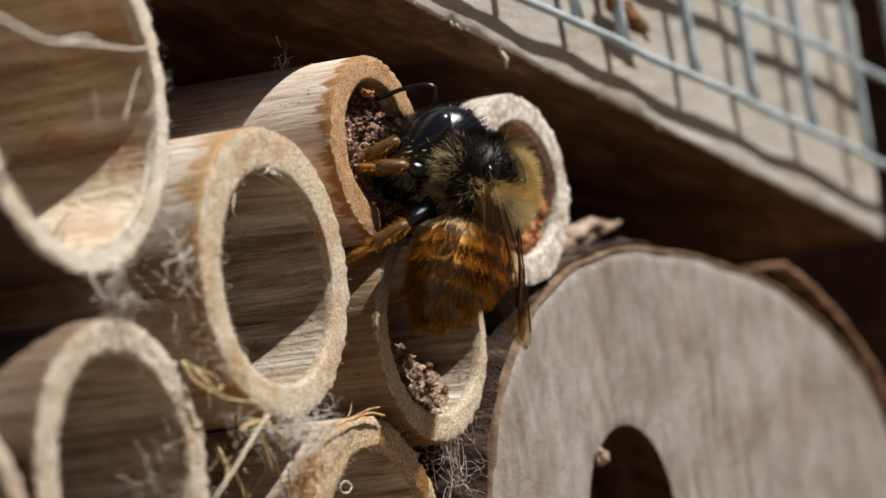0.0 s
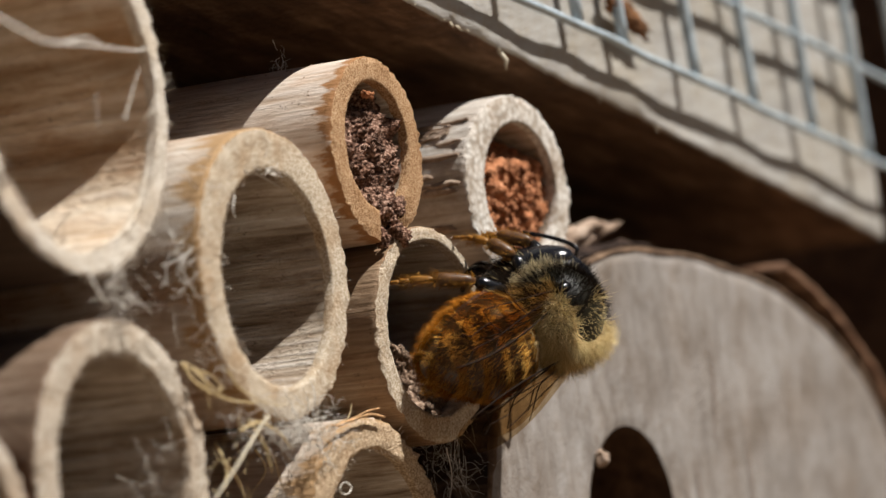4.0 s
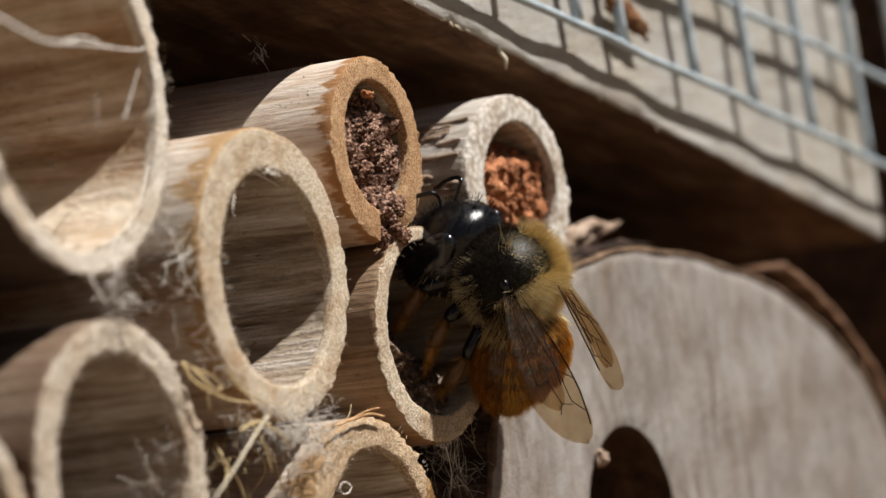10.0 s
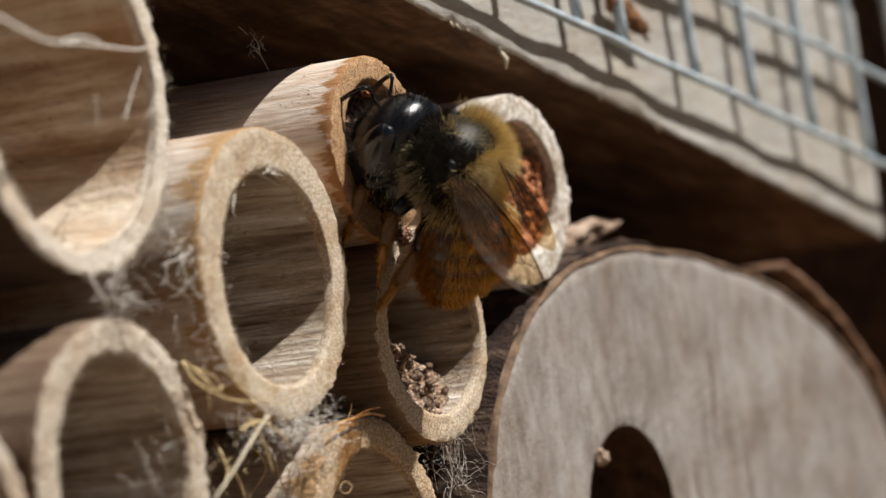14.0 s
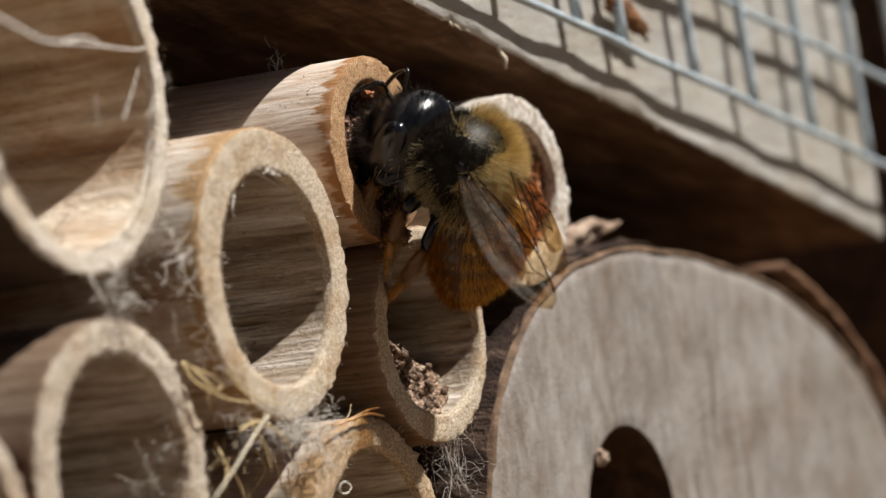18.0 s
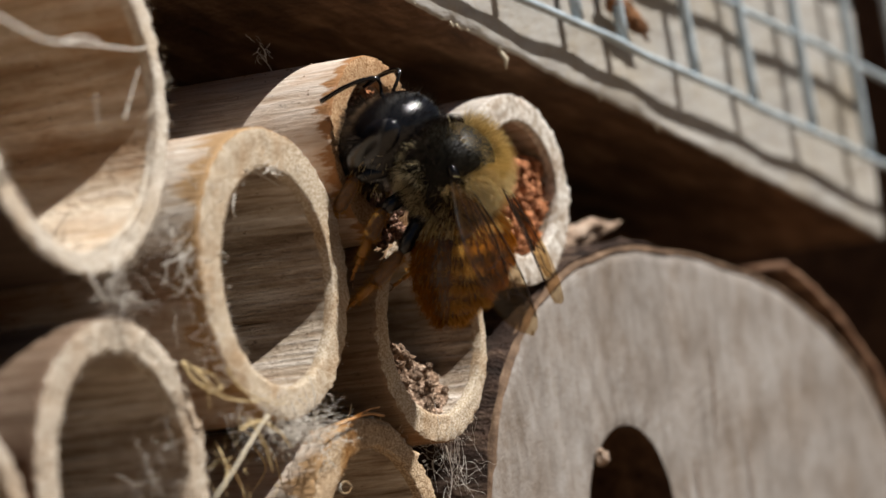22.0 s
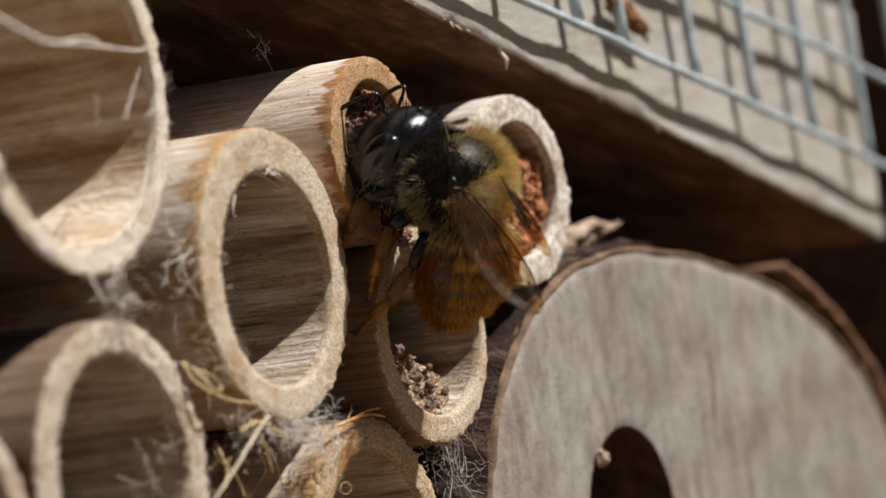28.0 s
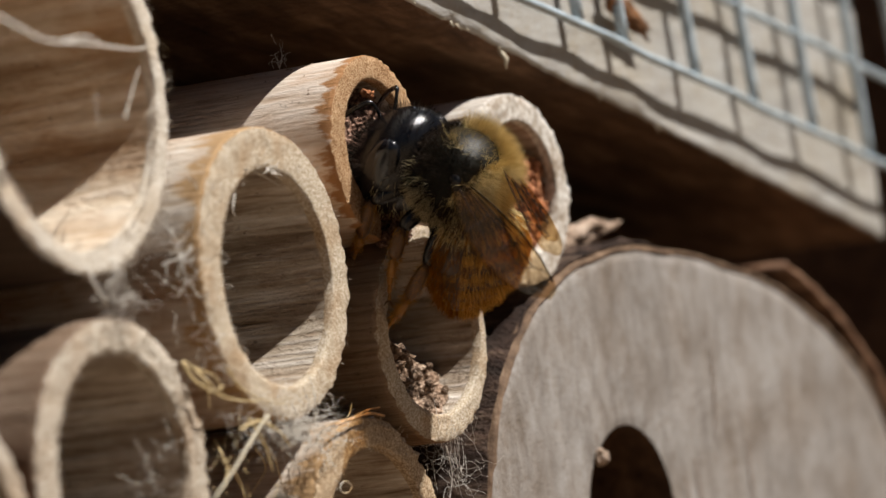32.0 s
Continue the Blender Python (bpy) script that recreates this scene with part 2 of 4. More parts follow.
def empty(name, x, y, z, label, category, group="", rot=(0, 0, 0)):
    ob = new(name)
    ob.empty_display_size = 0.002
    ob.matrix_basis = Matrix.LocRotScale(P(x, y, z), Euler([radians(a) for a in rot]), None)
    return tagged(ob, label, category, group)


def grid_faces(bm, rows, wrap=True):
    """Quads between rows of vertices of equal length."""
    n = len(rows[0])
    for a, b in zip(rows, rows[1:]):
        for i in range(n if wrap else n - 1):
            j = (i + 1) % n
            bm.faces.new((a[i], a[j], b[j], b[i]))


def wob(x, y, z, s=1.0, seed=0):
    return noise.noise(Vector((x * s + seed * 17.3, y * s - seed * 5.1, z * s + seed * 3.7)))


def sweep(bm, pts, radii, n=6):
    """A round rod along points, closed at both ends."""
    pts = [Vector(p) for p in pts]
    rows = []
    side = None
    for i, p in enumerate(pts):
        d = (pts[min(i + 1, len(pts) - 1)] - pts[max(i - 1, 0)])
        if d.length < 1e-9:
            d = Vector((0, 0, 1))
        d.normalize()
        if side is None:
            side = d.orthogonal().normalized()
        side = (side - d * side.dot(d))
        side = side.normalized() if side.length > 1e-6 else d.orthogonal().normalized()
        up = d.cross(side)
        r = radii[i] if not isinstance(radii, (int, float)) else radii
        rows.append([bm.verts.new(p + (side * math.cos(a) + up * math.sin(a)) * r) for a in (math.tau * k / n for k in range(n))])
    grid_faces(bm, rows)
    bm.faces.new(rows[0])
    bm.faces.new(list(reversed(rows[-1])))


def smooth_path(pts, steps=6):
    """Catmull-Rom through the points."""
    pts = [Vector(p) for p in pts]
    ext = [pts[0] * 2 - pts[1]] + pts + [pts[-1] * 2 - pts[-2]]
    out = []
    for i in range(1, len(ext) - 2):
        a, b, c, d = ext[i - 1:i + 3]
        for k in range(steps):
            u = k / steps
            out.append(0.5 * ((2 * b) + (c - a) * u + (2 * a - 5 * b + 4 * c - d) * u * u + (3 * b - a - 3 * c + d) * u ** 3))
    out.append(pts[-1])
    return out


def box_bm(x0, x1, y0, y1, z0, z1, bevel=0.4, seg=2):
    bm = bmesh.new()
    bmesh.ops.create_cube(bm, size=1)
    for v in bm.verts:
        v.co = Vector(((x0 + x1) / 2 + v.co.x * (x1 - x0), (y0 + y1) / 2 + v.co.y * (y1 - y0), (z0 + z1) / 2 + v.co.z * (z1 - z0)))
    bmesh.ops.bevel(bm, geom=bm.edges[:], offset=bevel, segments=seg, affect="EDGES")
    return bm


# ---- the case of the insect hotel ----
EDGE0, SLOPE = 11.71, -0.2694         # underside of the roof: z = EDGE0 + SLOPE * x


def roof():
    """A thick sloping board with a rough sawn lower edge."""
    root = empty("roof_board", 10, 0, 8, "weathered grey-brown sloping wooden roof board of the insect hotel", "roof board")
    bm = bmesh.new()
    nx, x0, x1 = 260, -75.0, 55.2
    prof = [(0, 19.0), (0, 12.0), (0, 7.0), (0, 4.0), (0, 2.2), (0, 1.0), (0, 0.45), (0.01, 0.25), (0.05, 0.10), (0.14, 0.02), (0.3, 0), (0.5, 0), (0.9, 0), (1.6, 0), (3, 0), (6, 0), (10, 0), (16, 0), (26, 0), (45, 0), (72, 0), (72, 19.0)]
    rows = []
    for i in range(nx + 1):
        x = x0 + (x1 - x0) * i / nx
        row = []
        for y, h in prof:
            j = 0.0
            if y < 1.2 and h < 1.5:
                j = 0.14 * wob(x, 0, 1, 0.5) + 0.07 * wob(x, 0, 1, 2.1)
            if y < 0.005 and h > 0.4:
                row.append(bm.verts.new((x, y + 0.18 * wob(x * 0.25, 0, h, 0.7, 2) + 0.06 * wob(x, 0, h, 1.5, 4), EDGE0 + SLOPE * x + h)))
                continue
            row.append(bm.verts.new((x, y + 0.25 * j, EDGE0 + SLOPE * x + h + j + (0.15 * wob(x * 0.15, y * 0.5, 0, 1, 9) if y > 1 else 0))))
        rows.append(row)
    grid_faces(bm, rows)
    bm.faces.new(rows[0])
    bm.faces.new(list(reversed(rows[-1])))
    for v in bm.verts:
        v.co -= Vector((10, 0, 8))
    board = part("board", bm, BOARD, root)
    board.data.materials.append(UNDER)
    # every face but the front: a darker red-brown than the grey front
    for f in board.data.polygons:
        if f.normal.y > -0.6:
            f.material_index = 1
    # torn fibres that hang from the sawn edge
    rnd = random.Random(4)
    bm = bmesh.new()
    for k in range(46):
        x = rnd.uniform(-1, 17) if k < 34 else rnd.uniform(14, 40)
        z = EDGE0 + SLOPE * x + 0.1
        d = Vector((rnd.uniform(-0.5, 0.5), rnd.uniform(-0.4, 0.1), rnd.uniform(-0.6, 0.1))) * rnd.uniform(0.3, 0.9)
        p = Vector((x, 0.15, z))
        sweep(bm, [p, p + d * 0.5 + Vector((0.05, 0, 0)), p + d], [0.07, 0.05, 0.015], 4)
    p = Vector((8.9, 0.3, EDGE0 + SLOPE * 8.9))
    sweep(bm, [p, p + Vector((0.25, -0.2, -0.5)), p + Vector((0.15, -0.2, -1.0))], [0.12, 0.14, 0.05], 5)
    for v in bm.verts:
        v.co -= Vector((10, 0, 8))
    part("torn_fibres", bm, DRY, root, "pale torn wood fibres on the sawn edge", kind="stuff")
    return root


roof()


def case_board(name, x0, x1, y0, y1, z0, z1, label):
    bm = box_bm(x0, x1, y0, y1, z0, z1, 0.5)
    cx, cy = (x0 + x1) / 2, (y0 + y1) / 2
    for v in bm.verts:
        v.co -= Vector((cx, cy, z0))
    ob = part(name, bm, CASE, None, label, smooth=False, kind="structure")
    ob.matrix_basis = Matrix.Translation(P(cx, cy, z0))
    return ob


case_board("floor", -62, 104, -3, 74, -61.5, -51.7, "brown wooden floor board of the hotel case")
case_board("wall_back", -62, 104, 72.2, 80, -51.6, 30, "dark wooden back board of the hotel case")
case_board("wall_left", -72, -62.2, -3, 80, -61.5, 26, "brown wooden side board of the hotel case")
# right board raised past the roof's end as an added dark backdrop
case_board("wall_right", 94, 104, 0, 72, -51.6, 48, "dark wooden side board of the hotel case")

# added ground, out of view: throws warm fill up at the tubes
bm = bmesh.new()
bmesh.ops.create_grid(bm, x_segments=40, y_segments=40, size=1.0)
for v in bm.verts:
    v.co = Vector((math.copysign(abs(v.co.x) ** 3, v.co.x) * 400000, math.copysign(abs(v.co.y) ** 3, v.co.y) * 400000, 0))
ground = part("ground", bm, BOUNCE_GROUND, None, "unseen brown ground added to bounce warm light", kind="structure")
ground.matrix_basis = Matrix.Translation(P(0, 0, -61.6))


# ---- bamboo tubes ----
def tube(x, z, ro, ri, label, mats, y=0.0, rot=(0, 0, 0), length=62.0, seed=1, rough=0.06, fray=0.10, cx=0.0, cz=0.0, oval=1.0, cut=(0.0, 0.0), notch=None):
    """A bamboo or reed tube with its sawn mouth at the front and its bore open to a node at the back."""
    skin, pith, bore = mats
    root = empty("bamboo_tube", x, y, z, label, "bamboo tube", "tubes of the insect hotel", rot)
    n = 144

    def edge(a):
        k = 1.0
        if notch:
            d = (a - notch[0] + math.pi) % math.tau - math.pi
            k = math.exp(-(d / notch[1]) ** 2)
            return k
        return 0.0

    def outer(a, yy):
        r = ro * (1 + 0.018 * wob(math.cos(a), math.sin(a), 0, 1.3, seed)) + rough * 0.5 * wob(math.cos(a) * 9, yy * 0.12, math.sin(a) * 9, 1, seed)
        return Vector((r * math.cos(a), 0, r * oval * math.sin(a)))

    def inner(a, yy):
        r = ri * (1 + 0.03 * wob(math.cos(a), 3, math.sin(a), 1.5, seed)) + rough * wob(math.cos(a) * 7, yy * 0.15, math.sin(a) * 7, 1, seed + 3)
        return Vector((r * math.cos(a) + cx, 0, r * oval * math.sin(a) + cz))

    def front(p, a):
        return cut[0] * p.x + cut[1] * p.z + edge(a) * (notch[2] if notch else 0)

    ang = [math.tau * i / n for i in range(n)]
    bm = bmesh.new()
    rows = []
    lips = []
    for s in (0.0, 0.12, 0.35, 0.7, 1.2, 2, 3, 4.5, 6.5, 9, 13, 18, 25, 35, 48, length):
        row = []
        for a in ang:
            p = outer(a, s)
            j = max(0, 1 - s / 1.2) * (fray * (0.6 + 1.6 * wob(a * ro * 1.6, s, 0, 2.2, seed + 5) + 0.8 * wob(a * ro, s, 0, 7, seed)))
            p *= 1.0 - (0.012 if s < 0.05 else 0)
            p.y = s + front(p, a) * max(0, 1 - s / 9) + j
            if s == 0.0:
                lips.append(p.copy())
            row.append(bm.verts.new(p))
        rows.append(row)
    grid_faces(bm, rows)
    part("culm", bm, skin, root)
    bm = bmesh.new()
    rows = []
    k = 9
    for q in range(k + 1):
        u = q / k
        row = []
        for i, a in enumerate(ang):
            if q == 0:
                row.append(bm.verts.new(lips[i]))
                continue
            p = outer(a, 0) * (1 - u) * 0.992 + inner(a, 0) * u
            lip = 0.25 * rough * 8 * (max(0, u - 0.85) / 0.15) ** 2
            lip += 0.16 * (max(0, 0.12 - u) / 0.12) ** 2
            j = rough * (1.0 * wob(p.x, p.z, 0, 1.7, seed) + 0.9 * wob(p.x, p.z, 5, 5.5, seed) + 0.6 * wob(p.x, p.z, 2, 11, seed))
            p.y = front(p, a) + lip * 0.4 + j + (0.5 * lips[i].y if q == 1 else 0)
            row.append(bm.verts.new(p))
        rows.append(row)
    tail = []
    for a in ang:
        p = inner(a, 0)
        p.y = front(p, a) + 0.5
        tail.append(bm.verts.new(p))
    rows.append(tail)
    grid_faces(bm, rows)
    part("cut_end", bm, pith, root)
    bm = bmesh.new()
    rows = []
    for s in (0.45, 1, 1.8, 3, 4.5, 6.5, 9, 12, 16, 22, 30, 40):
        row = []
        for a in ang:
            p = inner(a, s)
            p.y = s + front(p, a) * max(0, 1 - s / 9)
            row.append(bm.verts.new(p))
        rows.append(row)
    grid_faces(bm, rows)
    bm.faces.new(rows[-1])
    part("bore", bm, bore, root)
    return root


tube(-4.62, 4.96, 4.28, 2.98, "short bamboo tube with a split, mud-smeared mouth and tan cut end", (CANE, PITH_ORANGE, BORE),
     rot=(0, 0, 2), seed=1, rough=0.04, fray=0.10, cx=0.0, cz=0.15, notch=(radians(-80), 0.22, 1.3))
wide_tube = tube(-14.75, 0.0, 6.32, 4.70, "wide open bamboo tube with a pale fibrous cut end", (CANE_PALE, PITH, BORE),
     rot=(0, 0, 2), seed=2, rough=0.05, fray=0.11, cx=0.1, cz=-0.25)
reed = tube(8.55, 2.33, 4.74, 3.32, "bleached cracked reed tube plugged with red mud", (CANE_GREY, PITH_WHITE, BORE),
     rot=(0, 0, -4), seed=3, rough=0.028, fray=0.14, cx=0.15, cz=0.05)
rnd = random.Random(77)
for k in range(22):
    a = radians(rnd.uniform(128, 215))
    y1 = rnd.uniform(0.3, 2.6)
    ln, w = rnd.uniform(1.8, 4.5), rnd.uniform(0.08, 0.22)
    bm = bmesh.new()
    rows = []
    for i in range(7):
        u = i / 6
        r = 4.62 + 0.05 + (0.16 + 0.12 * wob(k, 2, 1)) * (1 - u) ** 2 + 0.05 * wob(u * 5, k, 0)
        ww = w * (0.35 + 0.65 * min(1, 3 * u)) * (1 + 0.3 * wob(u * 6, k, 8)) / r
        c0 = a + 0.03 * wob(u * 3, k, 4)
        rows.append([bm.verts.new((rr * math.cos(c0 + d), y1 + ln * u, rr * math.sin(c0 + d))) for rr, d in ((r, -ww), (r + 0.09, -0.3 * ww), (r + 0.09, 0.3 * ww), (r, ww), (r - 0.12, 0))])
    grid_faces(bm, rows)
    bm.faces.new(rows[0])
    bm.faces.new(list(reversed(rows[-1])))
    part("torn_fibre", bm, FLAKE, reed)
mud_tube = tube(-1.97, -3.79, 5.05, 4.15, "grey-tan bamboo tube with dry mud inside its mouth", (CANE_TAN, PITH, BORE),
     rot=(0, 0, -1), seed=4, rough=0.06, fray=0.12, cx=0.2, cz=0.3)
low_tube = tube(-9.30, -13.25, 6.35, 4.95, "bamboo tube with a thick grainy cut end", (CANE_PALE, PITH_TAN, BORE),
     rot=(0, 0, 2), seed=5, rough=0.09, fray=0.25, cx=0.1)
old_tube = tube(-27.95, -7.0, 6.2, 4.75, "open bamboo tube with a pale rim and old web inside", (CANE_OLD, PITH_OLD, BORE),
     rot=(0, 0, 2), seed=6, rough=0.09, fray=0.15)
large_tube = tube(-28.0, 8.46, 7.70, 6.55, "large thin-walled bamboo tube with a pale furry rim", (CANE_SHADED, PITH_FURRY, BORE_PALE),
     rot=(0, 0, 4.3), seed=7, rough=0.07, fray=0.15)
tube(-40.6, -8.4, 6.2, 5.0, "pale bamboo tube beside the open tubes", (CANE_OLD, PITH_OLD, BORE), seed=8)
# the pile that carries them
for k, (x, z, r) in enumerate(((-19.9, -13.1, 3.8), (-13.9, -24.0, 5.0), (-25.4, -20.8, 4.7), (-36.4, -21.0, 6.2), (-48.0, -17.5, 5.9),
                               (-55.9, -7.8, 5.9), (-6.6, -31.0, 4.2), (-19.8, -32.9, 4.2), (-30.7, -31.8, 5.6), (-42.6, -32.8, 6.0), (-54.0, -29.0, 5.8),
                               (-10.6, -39.8, 5.6), (-22.6, -42.9, 6.0), (-36.0, -44.6, 6.8), (-50.2, -43.6, 7.4), (-10.5, -48.6, 3.0), (-57.0, -17.9, 3.6), (-41.5, 5.2, 5.8))):
    tube(x, z, r, r - 1.2, "pale bamboo tube in the lower pile", (CANE_OLD, PITH_OLD, BORE), y=0.4 * (k % 3), seed=20 + k)


# ---- log with a drilled hole ----
def drilled_log():
    lx, lz, R = 25.0, -27.2, 30.0
    root = empty("drilled_log", lx, 0, lz, "grey weathered log slice with a drilled hole and loose bark", "log")
    hx, hz, hr = 16.1 - lx, -15.1 - lz, 4.95
    n = 360
    ang = [math.tau * i / n for i in range(n)]

    def rim(a):
        r = R * (1 + 0.012 * wob(math.cos(a), math.sin(a), 0, 1.2, 11) + 0.006 * wob(math.cos(a), math.sin(a), 0, 6, 12))
        r *= (1 + 0.04 * math.cos(4 * (a - 2.06))) / (abs(math.cos(a)) ** 2.2 + abs(math.sin(a)) ** 2.2) ** (1 / 2.2)
        r *= 1 - 0.030 * math.exp(-((a - 0.80) / 0.38) ** 2) - 0.042 * math.exp(-((a - 2.75) / 0.45) ** 2)
        return Vector((r * math.cos(a), 0, r * 0.867 * math.sin(a)))

    bm = bmesh.new()
    rows = []
    for q in range(25):
        u = q / 24
        row = []
        for a in ang:
            h = Vector((hx + hr * math.cos(a), 0, hz + hr * math.sin(a)))
            p = h.lerp(rim(a), u * 0.972)
            p.y = 0.10 * wob(p.x, p.z, 0, 0.35, 13) + 0.03 * wob(p.x * 3, p.z * 0.3, 0, 1, 14) + 0.25 * max(0, (u - 0.97) / 0.03) ** 2 + (0.12 if q == 0 else 0)
            row.append(bm.verts.new(p))
        rows.append(row)
    grid_faces(bm, rows)
    part("cut_face", bm, LOG_FACE, root, "grey sawn end with fine checks")
    bm = bmesh.new()
    ring_rows = []
    for u in (0.966, 0.975, 0.985, 0.993, 1.0):
        row = []
        for a in ang:
            h = Vector((hx + hr * math.cos(a), 0, hz + hr * math.sin(a)))
            p = h.lerp(rim(a), u + 0.012 * wob(a * 16, 0, 0, 1, 23) * (u < 0.99) + 0.006 * wob(a * 60, 0, 0, 1, 25) * (u < 0.99))
            p.y = 0.02 + 0.45 * max(0, (u - 0.975) / 0.025) ** 1.5 + 0.12 * wob(a * 40, u * 60, 0, 1, 24)
            row.append(bm.verts.new(p))
        ring_rows.append(row)
    grid_faces(bm, ring_rows)
    part("cambium", bm, CAMBIUM, root, "dark brown ragged edge under the bark")
    rnd = random.Random(31)
    for k in range(9):
        a = rnd.uniform(radians(35), radians(150))
        d = Vector((math.cos(a) * 0.25 + 0.12, 0, math.sin(a))).normalized()
        c0 = Vector((rnd.uniform(-3, 10) if k % 2 else rnd.uniform(-19, -14), 0, rnd.uniform(8, 15) if k % 2 else rnd.uniform(0, 9)))
        bm = bmesh.new()
        left, right = [], []
        for i in range(9):
            u = i / 8
            p = c0 + d * (6.5 * u) + Vector((0.12 * wob(u * 6, k, 0), 0, 0))
            w = 0.07 * math.sin(math.pi * min(1, u + 0.02))
            left.append(bm.verts.new((p.x - w, -0.13, p.z)))
            right.append(bm.verts.new((p.x + w, -0.13, p.z)))
        for i in range(8):
            bm.faces.new((left[i], right[i], right[i + 1], left[i + 1]))
        part("check", bm, CAMBIUM, root)
    bm = bmesh.new()
    rows = []
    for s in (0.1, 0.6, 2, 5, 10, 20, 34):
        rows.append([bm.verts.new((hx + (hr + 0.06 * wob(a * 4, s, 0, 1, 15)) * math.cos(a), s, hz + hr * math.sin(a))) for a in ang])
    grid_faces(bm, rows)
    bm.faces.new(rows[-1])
    # hole wall takes the dark case wood: shade put into its colour
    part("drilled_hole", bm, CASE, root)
    bm = bmesh.new()
    rows = []
    for s in [0.2, 0.5, 0.9, 1.5, 2.2, 3, 4, 5, 6.5, 8, 10, 13, 17, 22, 30, 45, 60]:
        row = []
        for a in ang:
            p = rim(a)
            k = 1 + (0.008 + 0.022 * wob(a * 9, s * 0.3, 0, 1, 16) + 0.020 * abs(wob(a * 26, s * 0.5, 0, 1, 17)) - 0.016 * abs(wob(a * 60, s * 1.2, 0, 1, 22))) * min(1, s / 1.0)
            row.append(bm.verts.new((p.x * k, s + 0.2 * wob(a * 20, 0, 0, 1, 18), p.z * k)))
        rows.append(row)
    grid_faces(bm, rows)
    part("bark", bm, BARK, root, "rough flaking brown bark")
    # a lifted strip of bark along the top
    bm = bmesh.new()
    rows = []
    for i in range(41):
        u = i / 40
        a = radians(62 - 32 * u)
        gap = 1.25 - 1.15 * u + 0.12 * wob(u * 8, 0, 0, 1, 19)
        th = 0.55 + 0.15 * wob(u * 11, 4, 0, 1, 20)
        row = []
        for rr, yy in ((gap, -0.1), (gap + th, 0.0), (gap + th, 5), (gap, 5)):
            p = rim(a) * (1 + rr / R)
            row.append(bm.verts.new((p.x, yy + 0.25 * wob(u * 14, rr, 0, 1, 21), p.z)))
        rows.append(row)
    grid_faces(bm, rows)
    bm.faces.new(rows[0])
    bm.faces.new(list(reversed(rows[-1])))
    part("loose_bark", bm, BARK_RED, root, "thin lifted strip of red-brown bark")
    return root


drilled_log()


# ---- wire mesh on the roof board ----
def wire_mesh():
    root = empty("wire_mesh", 30, -1.6, 8, "galvanised square wire mesh on the roof board", "wire mesh")
    o = Vector((30, -1.6, 8))

    def low(x):
        return 11.0 - (x - 13.15) * 0.2358 + 0.05 * math.sin(x * 0.45)

    def off(x):
        return -0.86 - 0.010 * x

    for k in range(4):
        bm = bmesh.new()
        pts = []
        for i in range(81):
            x = -2 + 59 * i / 80
            pts.append(Vector((x, off(x) + 0.25 * min(k, 1.5) + 0.05 * math.sin(x * 0.9 + k), low(x) - 0.16 - 0.2 * (k == 1) + (5.7 + 0.012 * (x - 30)) * k)) - o)
        sweep(bm, pts, 0.23, 8)
        part("crosswise_wire", bm, ZINC, root)
    for x in (0.60, 7.60, 14.60, 19.47, 27.68, 34.90, 42.64, 50.45, 57.45):
        bm = bmesh.new()
        pts = [Vector((x + 1.20 - 0.10 * 17.4 * i / 14 + 0.06 * wob(x, i, 0), off(x) + 0.16 + 0.03 * wob(x, i, 3), low(x) - 0.16 + 17.4 * i / 14)) - o for i in range(15)]
        sweep(bm, pts, 0.33, 8)
        part("upright_wire", bm, ZINC, root)
    return root


wire_mesh()


# ---- mud, flakes and crumbs ----
def lump_sheet(name, x, y, z, rx, rz, label, material, seed, bulge=0.8, grain=0.35, n=64, rot=(0, 0, 0), y_of=None, pellets=60, size=(0.16, 0.36)):
    """A rough plug of mud pellets that fills a bore."""
    bm = bmesh.new()
    rows = []
    for q in range(1, 27):
        u = q / 26
        row = []
        for i in range(n):
            a = math.tau * i / n
            px, pz = rx * u * math.cos(a), rz * u * math.sin(a)
            d = -bulge * (1 - u * u)
            d += grain * (wob(px, pz, 0, 1.3, seed) + 0.7 * wob(px, pz, 0, 3.0, seed + 1) + 0.45 * wob(px, pz, 0, 6.5, seed + 2))
            if y_of:
                d += y_of(px, pz)
            row.append(bm.verts.new((px, d, pz)))
        rows.append(row)
    grid_faces(bm, rows)
    bm.faces.new(rows[0])
    back_row = [bm.verts.new((v.co.x, 3.0, v.co.z)) for v in rows[-1]]
    grid_faces(bm, [rows[-1], back_row])
    bm.faces.new(back_row)
    ob = part(name, bm, material, None, label, kind="")
    tagged(ob, label, "mud plug")
    ob.matrix_basis = Matrix.LocRotScale(P(x, y, z), Euler([radians(a) for a in rot]), None)
    rnd = random.Random(seed)
    for k in range(pellets):
        a, u = rnd.uniform(0, math.tau), math.sqrt(rnd.random()) * 0.93
        px, pz = rx * u * math.cos(a), rz * u * math.sin(a)
        d = -bulge * (1 - u * u) + (y_of(px, pz) if y_of else 0)
        d += grain * (wob(px, pz, 0, 1.3, seed) + 0.7 * wob(px, pz, 0, 3.0, seed + 1))
        pel = new("pellet", PELLETS[material.name][k % 4])
        pel.parent = ob
        q = rnd.uniform(*size)
        pel.matrix_basis = Matrix.LocRotScale(Vector((px, d - 0.3 * q, pz)) * MM, Euler((rnd.uniform(0, 6), rnd.uniform(0, 6), rnd.uniform(0, 6))), (q,) * 3)
    return ob


PELLETS = {}
